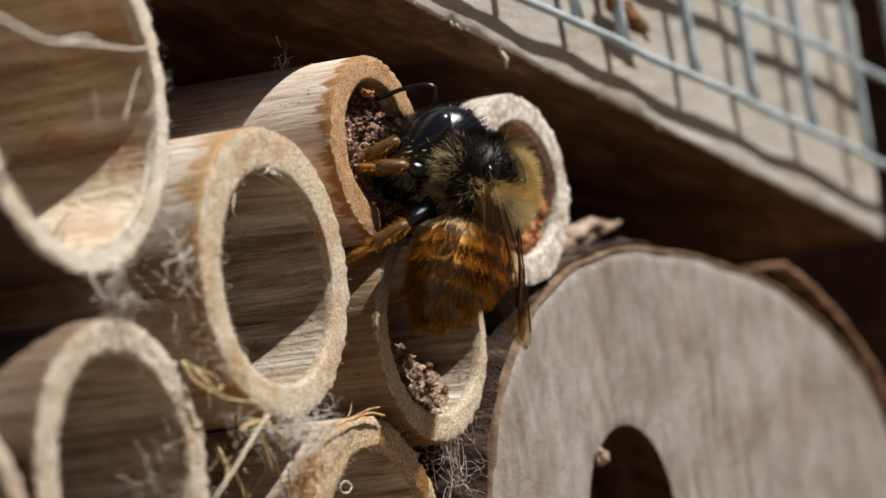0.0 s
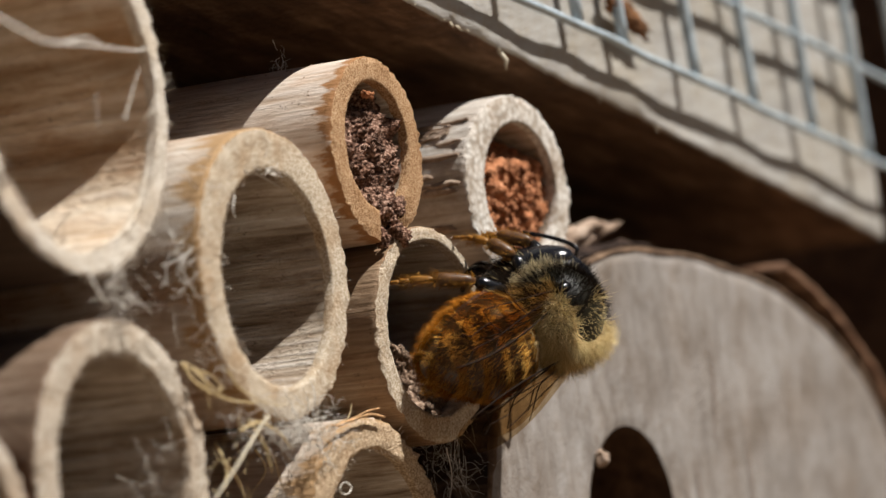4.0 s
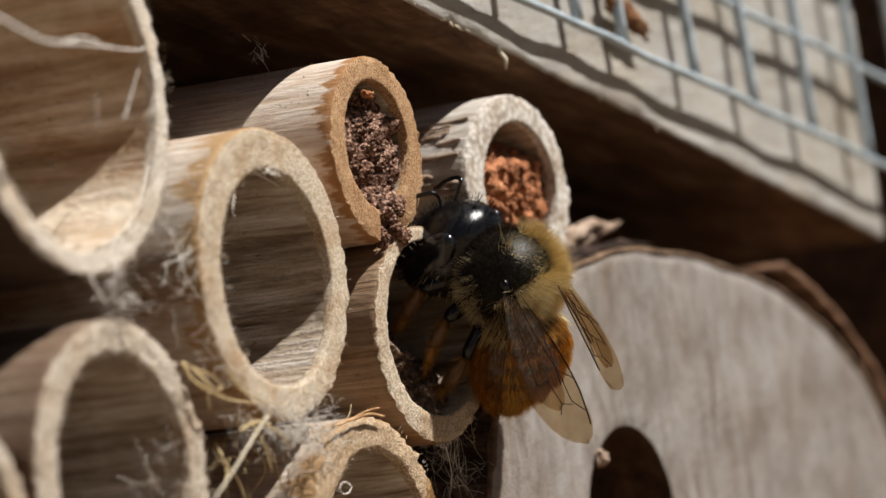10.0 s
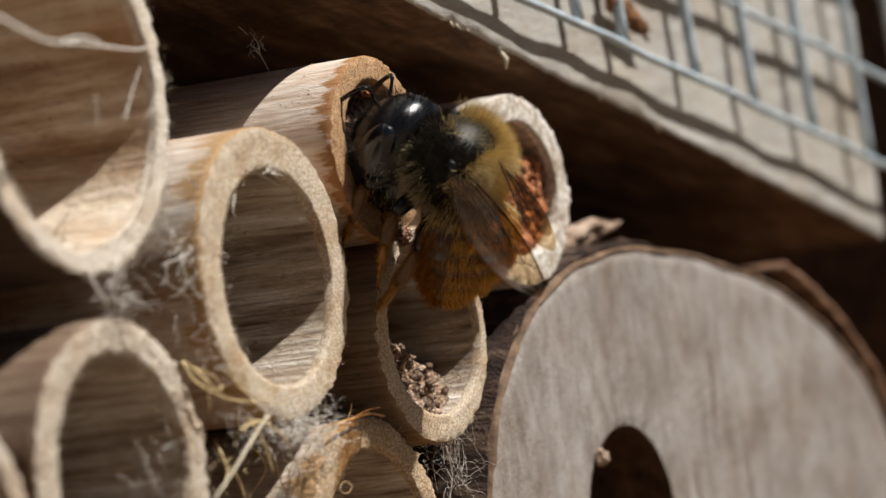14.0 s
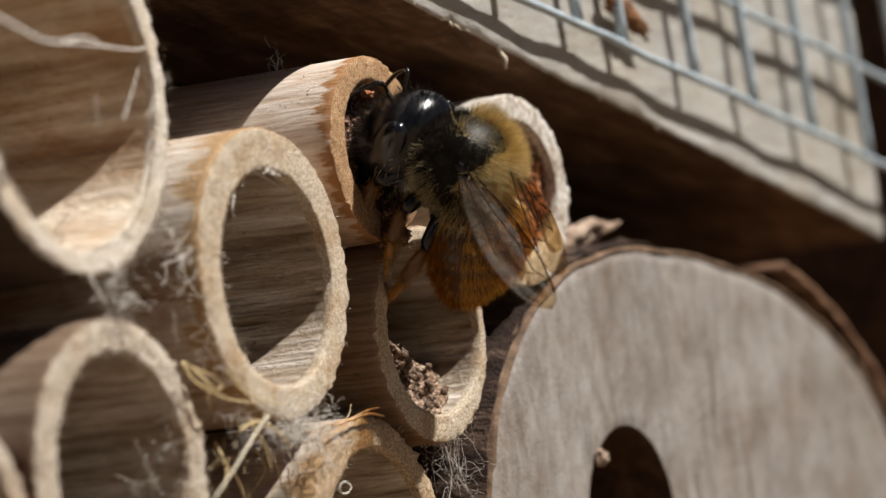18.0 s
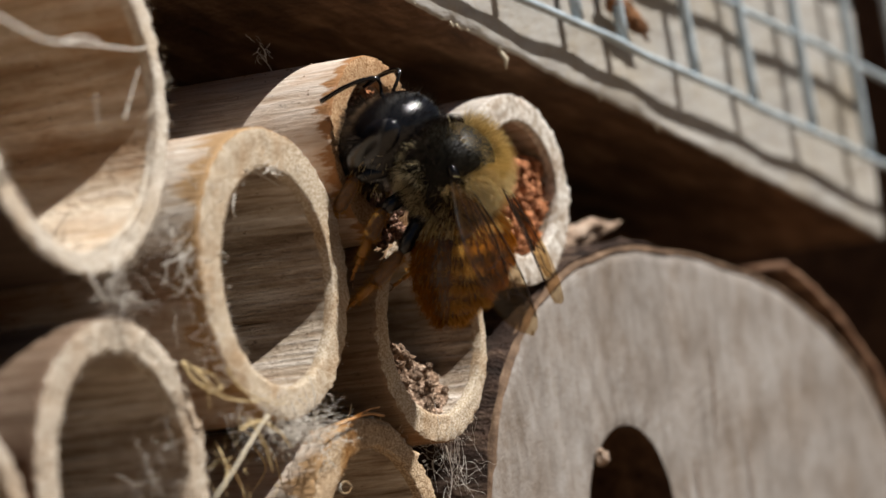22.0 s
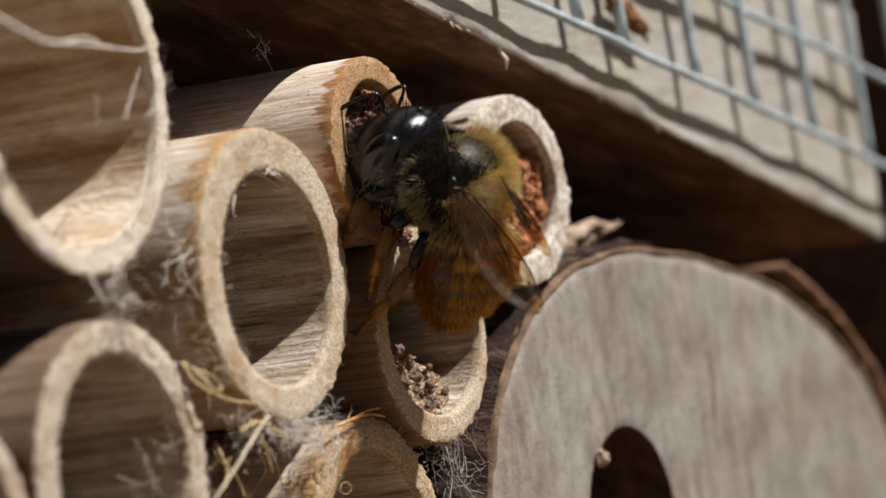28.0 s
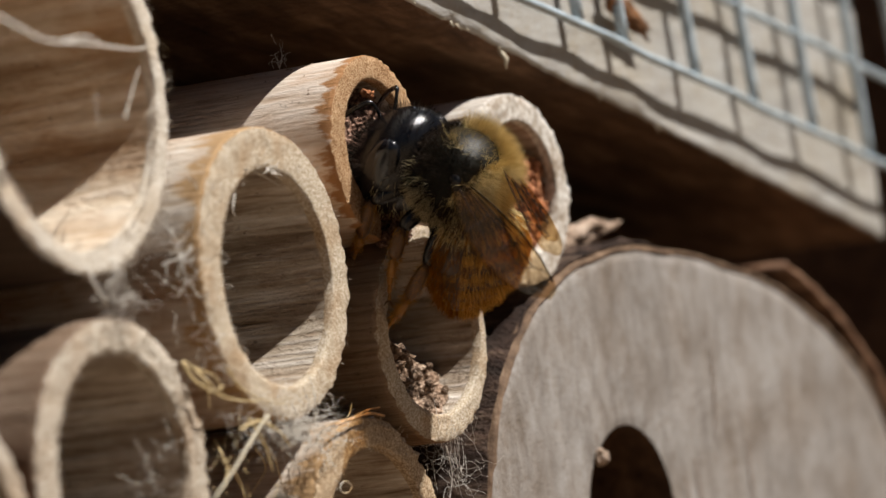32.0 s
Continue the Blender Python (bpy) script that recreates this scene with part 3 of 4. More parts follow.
for mud in (MUD_RED, MUD_BROWN, MUD_PALE):
    PELLETS[mud.name] = []
    for k in range(4):
        bm = bmesh.new()
        bmesh.ops.create_icosphere(bm, subdivisions=2, radius=MM)
        for v in bm.verts:
            v.co *= 1 + 0.55 * wob(v.co.x, v.co.y, v.co.z, 1500, k + 40)
        me = bpy.data.meshes.new("pellet")
        bm.to_mesh(me)
        bm.free()
        me.polygons.foreach_set("use_smooth", [True] * len(me.polygons))
        me.materials.append(mud)
        PELLETS[mud.name].append(me)


lump_sheet("mud_plug", 8.70, 0.55, 2.40, 3.36, 3.36, "crumbly brick-red mud plug in a reed tube", MUD_RED, 31, 0.15, 0.42,
           y_of=lambda a, b: 1.3 * max(0, b - 1.2), pellets=110, size=(0.09, 0.25))
lump_sheet("mud_plug", -4.76, 0.6, 5.05, 3.0, 3.0, "dark crumbly chewed mud plug inside a bamboo tube", MUD_BROWN, 33, -0.2, 0.7,
           y_of=lambda a, b: 0.4 * max(0, b - 0.8), pellets=290, size=(0.05, 0.135))
lump_sheet("mud_plug", -1.8, 1.9, -3.6, 4.1, 4.1, "dark crumbly mud heaped in the bottom of a bamboo tube", MUD_PALE, 35, 0.0, 0.75,
           y_of=lambda a, b: 1.8 * max(0, b + 0.9 + 0.45 * a) - 0.5 * max(0, -b - 2.2), pellets=200, size=(0.08, 0.26))


def crumbs(name, label, category, material, places, seed):
    """Small pellets that stick together."""
    bm = bmesh.new()
    c = sum((Vector(p[:3]) for p in places), Vector()) / len(places)
    for x, y, z, r in places:
        m = bmesh.ops.create_icosphere(bm, subdivisions=3 if r > 0.08 else 1, radius=r)
        for v in m["verts"]:
            k = 1 + 0.5 * wob(v.co.x + x, v.co.y + y, v.co.z + z, 1.6 / r, seed) + 0.7 * wob(v.co.x + x, v.co.y + y, v.co.z + z, 4.5 / r, seed + 2)
            v.co = v.co * k + Vector((x, y, z)) - c
    ob = part(name, bm, material, None)
    tagged(ob, label, category)
    ob.matrix_basis = Matrix.Translation(P(*c))
    return ob


rnd = random.Random(8)
crumbs("mud_crumbs", "reddish mud crumbs hanging in the split of a bamboo mouth", "mud", MUD_BROWN,
       [(-4.35 + 0.16 * k + rnd.uniform(-0.25, 0.25), 0.15 + rnd.uniform(-0.2, 0.35), 2.1 - 0.22 * k + rnd.uniform(-0.2, 0.2), rnd.uniform(0.16, 0.40)) for k in range(7)]
       + [(-3.4 + rnd.uniform(-0.5, 0.5), 0.1, 2.2 + rnd.uniform(-0.2, 0.3), rnd.uniform(0.15, 0.3)) for k in range(6)]
       + [(-5.0 + rnd.uniform(-0.3, 0.3), 0.1 + rnd.uniform(-0.1, 0.2), 1.0 + rnd.uniform(-0.4, 0.3), rnd.uniform(0.12, 0.24)) for k in range(7)], 3)
crumbs("mud_crumbs", "reddish pellets under the top of a bamboo mouth", "mud", MUD_RED,
       [(-4.7 + 0.3 * k, 0.35, 7.55 - 0.06 * k, 0.17) for k in range(3)], 4)
bm = bmesh.new()
bmesh.ops.create_icosphere(bm, subdivisions=4, radius=1)
axis = Vector((1.960, 0, -0.907))
for v in bm.verts:
    d = v.co.copy()
    k = 1 + 0.35 * wob(d.x, d.y, d.z, 1.4, 61) + 0.45 * wob(d.x, d.y, d.z, 3.5, 62)
    v.co = axis * d.x * k + Vector((0.24, 0, 0.55)) * d.z * k + Vector((0, 0.42, 0)) * d.y * k
chip = tagged(part("bark_chip", bm, CHIP, None), "small brown bark chip caught behind the wire mesh", "bark chip")
chip.matrix_basis = Matrix.Translation(P(21.76, -0.75, 10.78))



crumbs("wood_crumb", "pale wood crumb on the edge of the drilled hole", "crumb", FLAKE,
       [(12.9, -0.1, -11.3, 0.33), (13.2, -0.05, -11.55, 0.3), (12.75, -0.1, -11.6, 0.22)], 6)


def flake():
    """Broken wood splinters wedged beside the log."""
    rnd = random.Random(12)
    root = empty("splintered_flake", 16, 4, -2, "broken pale wood flake wedged between reed and log", "wood flake")
    for k in range(12):
        bm = bmesh.new()
        a = Vector((17.3 + rnd.uniform(-0.8, 2.5), 3.4 + rnd.uniform(-0.6, 0.6), -0.6 + rnd.uniform(-0.5, 0.4)))
        b = Vector((23.5 + rnd.uniform(-4, 2.5), 3.4 + rnd.uniform(-0.8, 0.8), 0.0 + rnd.uniform(-0.6, 0.5)))
        pts = []
        for i in range(9):
            u = i / 8
            p = a.lerp(b, u) + Vector((0, 0.25 * wob(u * 4, k, 0), 0.3 * wob(u * 5, k, 3)))
            pts.append(p - Vector((16, 4, -2)))
        r = rnd.uniform(0.28, 0.52)
        sweep(bm, pts, [r * (0.7 + 0.5 * math.sin(math.pi * min(1, i / 7))) * (0.15 if i == 8 else 1) * (1 + 0.4 * wob(i, k, 9)) for i in range(9)], 6)
        part("splinter", bm, FLAKE, root)


flake()


# ---- spider silk and straw ----
def strands(name, label, category, material, lines, kind=""):
    bm = bmesh.new()
    c = Vector(lines[0][0][0])
    for pts, r in lines:
        path = smooth_path([Vector(p) - c for p in pts], 5)
        sweep(bm, path, [r * (1 - 0.5 * i / len(path)) for i in range(len(path))], 5)
    ob = part(name, bm, material, None)
    tagged(ob, label, category, kind=kind)
    ob.matrix_basis = Matrix.Translation(P(*c))
    return ob


def tangle(center, spread, count, seed, r=0.03, length=2.0, lie=(1, 1, 1)):
    """Loose curled threads round a place."""
    rnd = random.Random(seed)
    lines = []
    for k in range(count):
        p = Vector(center) + Vector((rnd.gauss(0, spread[0]), rnd.gauss(0, spread[1]), rnd.gauss(0, spread[2])))
        d = Vector((rnd.uniform(-1, 1) * lie[0], rnd.uniform(-1, 1) * lie[1], rnd.uniform(-1, 1) * lie[2])).normalized()
        pts = [p.copy()]
        for s in range(5):
            d = (d + 0.7 * Vector((rnd.uniform(-1, 1) * lie[0], rnd.uniform(-1, 1) * lie[1], rnd.uniform(-1, 1) * lie[2]))).normalized()
            p = p + d * length / 5
            pts.append(p.copy())
        lines.append((pts, r * rnd.uniform(0.5, 1.3)))
    return lines


strands("web_strand", "dusty web strand across the large tube's mouth", "spider web", SILK,
        [([(-38.59, -4.00, 10.90), (-36.69, -4.00, 10.20), (-35.04, -4.00, 9.68), (-31.08, -3.00, 9.65), (-24.29, -0.60, 9.69), (-22.42, -0.00, 9.85)], 0.085),
         ([(-33.83, -3.50, 9.61), (-31.02, -3.00, 9.91), (-28.48, -2.00, 9.77)], 0.06),
         ([(-26.18, -1.00, 6.85), (-24.87, -0.60, 7.82), (-23.12, -0.00, 9.02)], 0.032),
         ([(-27.97, -1.00, 6.60), (-28.01, -1.00, 7.40), (-27.80, -1.00, 7.96)], 0.025)])
strands("web_tangle", "grey dusty web tangle hanging under the large tube", "spider web", SILK,
        [([(-28.84, 0.00, 1.32), (-28.29, 0.00, 0.38), (-27.69, 0.00, -0.34)], 0.1)] + tangle((-27.19, 0.00, 0.07), (0.35, 0.5, 0.6), 60, 71, 0.02, 1.2), "stuff")
strands("web_tangle", "pale web on the side of the wide tube", "spider web", SILK,
        [([(-22.64, 0.60, 0.94), (-21.56, 0.30, 1.18), (-20.53, 0.00, 1.66)], 0.035),
         ([(-21.56, 0.30, 1.18), (-21.50, 0.20, 0.34), (-20.99, 0.00, -0.66)], 0.035),
         ([(-19.59, 1.00, -0.66), (-19.71, 0.40, -1.43), (-19.41, 0.00, -2.10)], 0.03)] + tangle((-21.76, 0.20, 0.64), (0.45, 0.4, 0.9), 40, 72, 0.014, 1.9), "stuff")
strands("web_tangle", "fine web fringe on the rim of the wide tube", "spider web", SILK,
        [([(-19.44, 0.00, 3.72), (-19.50, 0.00, 2.30), (-19.60, 0.00, 0.89)], 0.04)] + tangle((-19.53, -0.10, 2.29), (0.2, 0.2, 1.4), 22, 73, 0.016, 0.9), "stuff")
strands("web_tangle", "fine threads under the upper rim of the wide tube", "spider web", SILK,
        [([(-15.43, 0.30, 4.52), (-13.85, 0.50, 4.11), (-12.31, 0.80, 3.70)], 0.045),
         ([(-16.23, 0.20, 3.82), (-15.27, 0.40, 4.53), (-13.08, 0.60, 4.63)], 0.03),
         ([(-16.98, 0.20, 3.50), (-17.27, 0.20, 2.91), (-17.03, 0.30, 2.55)], 0.05)] + tangle((-14.44, 0.20, 4.56), (0.5, 0.15, 0.15), 22, 74, 0.03, 0.8), "stuff")
strands("grass_blade", "pale dry blade leaning between the tubes", "dry grass", DRY,
        [([(-18.97, -1.20, -5.83), (-19.84, -1.00, -6.49), (-22.09, -1.20, -7.69), (-24.08, -1.20, -8.81)], 0.1)])
strands("straw_bits", "yellow straw bits caught between the tubes", "straw", STRAW,
        [([(-23.00, 0.00, -3.05), (-22.56, -0.20, -3.93), (-20.75, -0.40, -4.84), (-18.55, -0.50, -5.26)], 0.09),
         ([(-22.32, 0.00, -3.35), (-20.76, 0.00, -3.93), (-20.32, 0.00, -4.73)], 0.05),
         ([(-20.90, 0.00, -7.49), (-18.58, 1.00, -8.29), (-18.05, 1.00, -9.68)], 0.08),
         ([(-15.38, 2.00, -7.26), (-14.74, 2.00, -8.32), (-16.38, 2.00, -9.33)], 0.05),
         ([(-17.63, 1.00, -6.36), (-15.68, 1.00, -7.56), (-14.37, 1.50, -9.15)], 0.05),
         ([(-19.14, 1.50, -6.62), (-19.32, 1.00, -7.72), (-19.80, 1.00, -8.73)], 0.06)], "stuff")
strands("straw_bits", "fine yellow straw fibres in the gap under the wide tube", "straw", STRAW,
        [([(-22.8, -0.5, -3.5), (-22.0, -0.8, -4.4), (-21.2, -0.6, -4.3)], 0.06),
         ([(-23.5, -0.5, -3.1), (-22.6, -0.7, -4.0), (-22.2, -0.5, -5.2)], 0.05),
         ([(-20.9, -0.7, -3.6), (-20.2, -0.9, -4.6), (-18.0, -0.8, -5.4), (-16.2, -0.6, -5.6)], 0.045),
         ([(-21.0, -1.0, -6.2), (-19.5, -1.0, -6.0), (-17.9, -0.9, -6.6), (-16.9, -0.8, -7.4)], 0.07),
         ([(-20.2, -1.0, -5.8), (-19.3, -1.0, -6.9), (-18.9, -1.0, -8.2)], 0.06)]
        + tangle((-18.6, 0.6, -8.0), (0.9, 0.6, 0.9), 13, 91, 0.022, 1.8, (0.8, 0.6, 1.2)), "stuff")
strands("web_tangle", "wispy white web along the wide tube's lower rim", "spider web", SILK,
        tangle((-17.4, -0.4, -6.1), (1.4, 0.4, 0.5), 60, 92, 0.014, 1.7) + tangle((-20.8, -0.2, -2.6), (0.5, 0.3, 1.6), 40, 93, 0.013, 1.4), "stuff")
strands("bark_sliver", "thin torn orange sliver along the lower tube's lip", "wood sliver", SLIVER,
        [([(-12.4, -0.25, -6.95), (-10.8, -0.35, -6.80), (-9.3, -0.35, -6.75), (-8.0, -0.30, -7.0)], 0.10),
         ([(-10.9, -0.35, -6.80), (-9.6, -0.40, -6.58), (-8.5, -0.40, -6.56)], 0.06)])
strands("web_tangle", "white fluffy web over the lower tube's top", "spider web", SILK,
        [([(-18.26, -0.50, -6.55), (-16.50, -0.80, -6.66), (-14.21, -0.80, -6.81)], 0.03)] + tangle((-15.03, -0.30, -6.79), (0.9, 0.6, 0.45), 90, 75, 0.02, 1.6) + tangle((-13.46, -0.30, -7.09), (0.4, 0.4, 0.3), 26, 77, 0.015, 1.2), "stuff")
strands("web_tangle", "white threads hanging beside the log bark", "spider web", SILK,
        [([(-2.29, 0.00, -9.02), (-1.24, 0.50, -10.42), (-1.88, 0.50, -11.66)], 0.03)] + tangle((-1.5, 0.20, -9.9), (0.45, 0.4, 0.8), 70, 76, 0.009, 1.8, (0.35, 0.3, 1.4)), "stuff")
strands("web_tangle", "faint dusty web inside an open tube", "spider web", SILK,
        [([(-25.61, 1.00, -5.90), (-24.17, 1.50, -7.18), (-23.51, 1.50, -8.66)], 0.02)] + tangle((-24.23, 1.50, -7.40), (0.5, 0.8, 1.0), 26, 79, 0.012, 2.4), "stuff")
rnd = random.Random(19)
crumbs("dust_specks", "dark mildew specks dusted over the short tube", "dust", MUD_PALE,
       [(-4.62 + 4.28 * math.cos(a) * 1.004, y, 4.96 + 4.28 * math.sin(a) * 1.004, rnd.uniform(0.03, 0.07))
        for a, y in ((radians(rnd.uniform(95, 190)), rnd.uniform(0.8, 9)) for k in range(60))], 21)
strands("web_tangle", "matted white web on the lower tube's shoulder", "spider web", SILK,
        tangle((-13.6, -0.35, -7.3), (0.8, 0.3, 0.6), 70, 95, 0.012, 1.3) + tangle((-15.6, -0.4, -6.6), (0.5, 0.3, 0.35), 40, 96, 0.014, 1.2), "stuff")
strands("thread_curl", "tiny white curled thread in the lower tube's mouth", "thread", SILK,
        [([(-11.91, -0.20, -9.42), (-11.49, -0.20, -9.68), (-11.80, -0.20, -9.93), (-12.32, -0.20, -9.87), (-12.44, -0.20, -9.60), (-12.10, -0.20, -9.42), (-11.73, -0.20, -9.50)], 0.04)])
strands("grass_blade", "tiny pale sliver standing on the lower tube", "dry grass", STRAW,
        [([(-10.42, 0.20, -6.82), (-10.03, 0.20, -6.51), (-9.85, 0.20, -6.20)], 0.03)])


def tuft():
    bm = bmesh.new()
    for pts, r in (([(0.00, 0.00, 0.00), (0.35, 0.00, 0.92), (0.34, 0.00, 1.85), (-0.02, 0.00, 2.57)], 0.05), ([(0.31, 0.00, 1.93), (0.61, 0.00, 2.46), (0.50, 0.00, 2.83)], 0.05), ([(0.41, 0.00, 1.72), (0.16, 0.00, 2.12), (-0.05, 0.00, 2.25)], 0.03)):
        path = smooth_path(pts, 5)
        sweep(bm, path, [0.6 * r * (1 - 0.4 * i / len(path)) for i in range(len(path))], 5)
    for pts, r in tangle((0.19, 0.00, 2.41), (0.15, 0.15, 0.2), 14, 78, 0.012, 0.6):
        sweep(bm, smooth_path(pts, 4), r, 4)
    return part("web_tuft", bm, SILK, None)


web_tuft = tagged(tuft(), "small fluffy web tuft waving on a thread above a bamboo tube", "spider web")



# ---- the mason bee: head along +x, back along +z ----
bee = empty("mason_bee", 0, -6, 5, "furry mason bee with black head and golden-orange abdomen", "bee")


def ball(cx, cy, cz, sx, sy, sz, nu=40, nv=24, warp=None):
    bm = bmesh.new()
    rows = []
    for j in range(1, nv):
        b = math.pi * j / nv
        row = []
        for i in range(nu):
            a = math.tau * i / nu
            d = Vector((math.cos(b), math.sin(b) * math.cos(a), math.sin(b) * math.sin(a)))
            p = Vector((d.x * sx, d.y * sy, d.z * sz))
            if warp:
                p = warp(p, d)
            row.append(bm.verts.new(p + Vector((cx, cy, cz))))
        rows.append(row)
    grid_faces(bm, rows)
    bm.faces.new(rows[0])
    bm.faces.new(list(reversed(rows[-1])))
    return bm


def fur(name, parent, material, count, place, length, lean, seed, r=0.016, label="", stray=0.22):
    """Many single hairs; place(rnd) gives a root and its normal, lean bends the hairs over."""
    rnd = random.Random(seed)
    verts, faces = [], []
    for k in range(count):
        got = place(rnd)
        if got is None:
            continue
        p, nrm = got
        d = (nrm + Vector(lean) * rnd.uniform(0.5, 1.3) + Vector((rnd.gauss(0, stray), rnd.gauss(0, stray), rnd.gauss(0, stray)))).normalized()
        ln = length * rnd.uniform(0.4, 1.2)
        bend = Vector(lean) * 0.25 * ln
        s = d.orthogonal().normalized()
        u = d.cross(s)
        i = len(verts)
        mid = p + d * ln * 0.55
        for q in (0, 1, 2):
            a = math.tau * q / 3
            verts.append((p + (s * math.cos(a) + u * math.sin(a)) * r) * MM)
        for q in (0, 1, 2):
            a = math.tau * q / 3
            verts.append((mid + (s * math.cos(a) + u * math.sin(a)) * r * 0.75) * MM)
        verts.append((p + d * ln + bend) * MM)
        for q in (0, 1, 2):
            w = (q + 1) % 3
            faces.append((i + q, i + w, i + 3 + w, i + 3 + q))
            faces.append((i + 3 + q, i + 3 + w, i + 6))
    me = bpy.data.meshes.new(name)
    me.from_pydata(verts, [], faces)
    me.materials.append(material)
    ob = new(name, me)
    ob.parent = parent
    return tagged(ob, label, kind="stuff")


def on_ball(cx, cy, cz, sx, sy, sz, keep=None):
    def place(rnd):
        while True:
            d = Vector((rnd.gauss(0, 1), rnd.gauss(0, 1), rnd.gauss(0, 1))).normalized()
            if keep is None or keep(d, rnd):
                break
        nrm = Vector((d.x / sx, d.y / sy, d.z / sz)).normalized()
        return Vector((cx + d.x * sx, cy + d.y * sy, cz + d.z * sz)), nrm
    return place


TH = (2.15, 2.3, 2.15)


def bald(d):
    """The bare shining shield on the front of the back."""
    return (d.x - 0.20) ** 2 / 0.34 + (d.y - 0.0) ** 2 / 0.15 < 1 and d.z > 0.15


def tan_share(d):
    """Tan hair on the back and behind the wings, thinning to dark on the flanks and the +y side, where shade is put
    into the colour.
    """
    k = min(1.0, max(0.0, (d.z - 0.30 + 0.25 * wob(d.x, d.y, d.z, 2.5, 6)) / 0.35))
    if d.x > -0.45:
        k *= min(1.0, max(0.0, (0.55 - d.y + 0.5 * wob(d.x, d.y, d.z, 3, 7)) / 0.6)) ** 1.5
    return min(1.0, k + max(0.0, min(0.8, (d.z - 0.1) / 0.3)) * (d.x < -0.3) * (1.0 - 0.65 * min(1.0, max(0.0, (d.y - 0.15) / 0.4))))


part("thorax", ball(0, 0, 0, *TH), SHIELD, bee, "dull black thorax under tan hair")
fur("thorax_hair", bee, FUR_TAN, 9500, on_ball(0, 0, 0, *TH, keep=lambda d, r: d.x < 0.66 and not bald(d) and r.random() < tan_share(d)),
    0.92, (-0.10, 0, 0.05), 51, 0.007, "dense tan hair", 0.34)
# dark hair also stands in for shade on the +y side
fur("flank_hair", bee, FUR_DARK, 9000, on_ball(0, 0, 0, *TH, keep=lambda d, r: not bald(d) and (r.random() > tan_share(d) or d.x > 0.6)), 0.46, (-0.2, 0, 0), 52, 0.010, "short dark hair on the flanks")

fur("chest_hair", bee, FUR_BEIGE, 5600, on_ball(0, 0, 0, *TH, keep=lambda d, r: d.x < 0.8 and r.random() < min(1.0, 0.22 - 1.5 * d.z) and wob(d.x, d.y, d.z, 2.2, 5) > -0.3), 0.66, (-0.1, 0, -0.1), 63, 0.008, "pale beige hair on the chest and flanks", 0.3)

fur("shield_down", bee, FUR_TAN, 260, on_ball(0, 0, 0, *TH, keep=lambda d, r: bald(d)), 0.30, (-0.5, 0, 0), 64, 0.006, "thin short hair on the bare shield", 0.3)

# head, with its origin at the neck
head = new("head")
head.parent = bee
HEAD_AT = Vector((1.2, 0, 0.0))


def head_warp(p, d):
    p.x *= 1.0 - 0.12 * d.z * d.z
    p.z *= 1.0 + (0.10 if d.z < 0 else 0)
    return p


HC = (1.60, 0, -1.75)
HS = (2.05, 2.40, 2.75)
part("skull", ball(*HC, *HS, warp=head_warp), BLACK, head, "black shiny head")
for s in (1, -1):
    part("compound_eye", ball(HC[0] - 0.02, s * 1.84, HC[2] + 0.15, 0.92, 0.60, 1.80, 24, 16), EYE_BLACK, head)
    bm = bmesh.new()
    sweep(bm, smooth_path([(2.4, s * 1.1, -3.5), (3.0, s * 1.25, -4.3), (3.2, s * 0.7, -5.1), (3.1, s * 0.12, -5.4)], 4),
          [0.36, 0.36, 0.35, 0.34, 0.33, 0.32, 0.3, 0.28, 0.25, 0.2, 0.16, 0.13, 0.08], 8)
    part("mandible", bm, BLACK, head)
    bm = bmesh.new()
    pts = smooth_path([(3.2, s * 0.5, -0.4), (3.7, s * 0.9, 0.2), (4.0, s * 1.2, 0.1), (4.4, s * 1.6, -0.9), (4.6, s * 2.0, -2.2)], 5)
    sweep(bm, pts, [0.085 if i < 6 else 0.11 for i in range(len(pts))], 8)
    part("antenna", bm, BLACK, head)
for y, z in ((0, 0.85), (0.38, 0.77), (-0.38, 0.77)):
    part("simple_eye", ball(2.25 if y == 0 else 2.0, y, z, 0.14, 0.14, 0.14, 10, 8), EYE_BLACK, head)
fur("head_hair", head, FUR_DARK, 1300, on_ball(*HC, *HS, keep=lambda d, r: (abs(d.y) < 0.62 and (d.z > 0.55 or d.x > 0.4)) or d.x < -0.2), 0.42, (0.05, 0, 0.15), 53, 0.013)
fur("cheek_hair", head, FUR_DARK, 900, on_ball(*HC, *HS, keep=lambda d, r: d.z < 0.1 and d.x > 0.1), 0.6, (0.1, 0, -0.2), 59, 0.012)
fur("face_hair", head, FUR_TAN, 160, on_ball(*HC, *HS, keep=lambda d, r: d.x < -0.1 and d.z < 0.2), 0.5, (0, 0, -0.2), 54, 0.013)

# abdomen, with its origin at the waist
abdomen = new("abdomen")
abdomen.parent = bee
ABD_AT = Vector((-1.6, 0, -0.2))
RINGS = 44


def abd_at(u):
    """Centre line and half sizes along the abdomen."""
    x = -0.1 - 5.3 * u
    z = -0.15 - 0.9 * u * u
    e = (max(0.0, math.sin(math.pi * min(1, u * 0.95 + 0.035) ** 0.78))) ** 0.62
    seg = (u * 6.0) % 1.0
    step = 0.035 * seg
    return x, z, (2.45 * e) * (1 + step), (2.2 * e) * (1 + step)


bm = bmesh.new()
rows = []
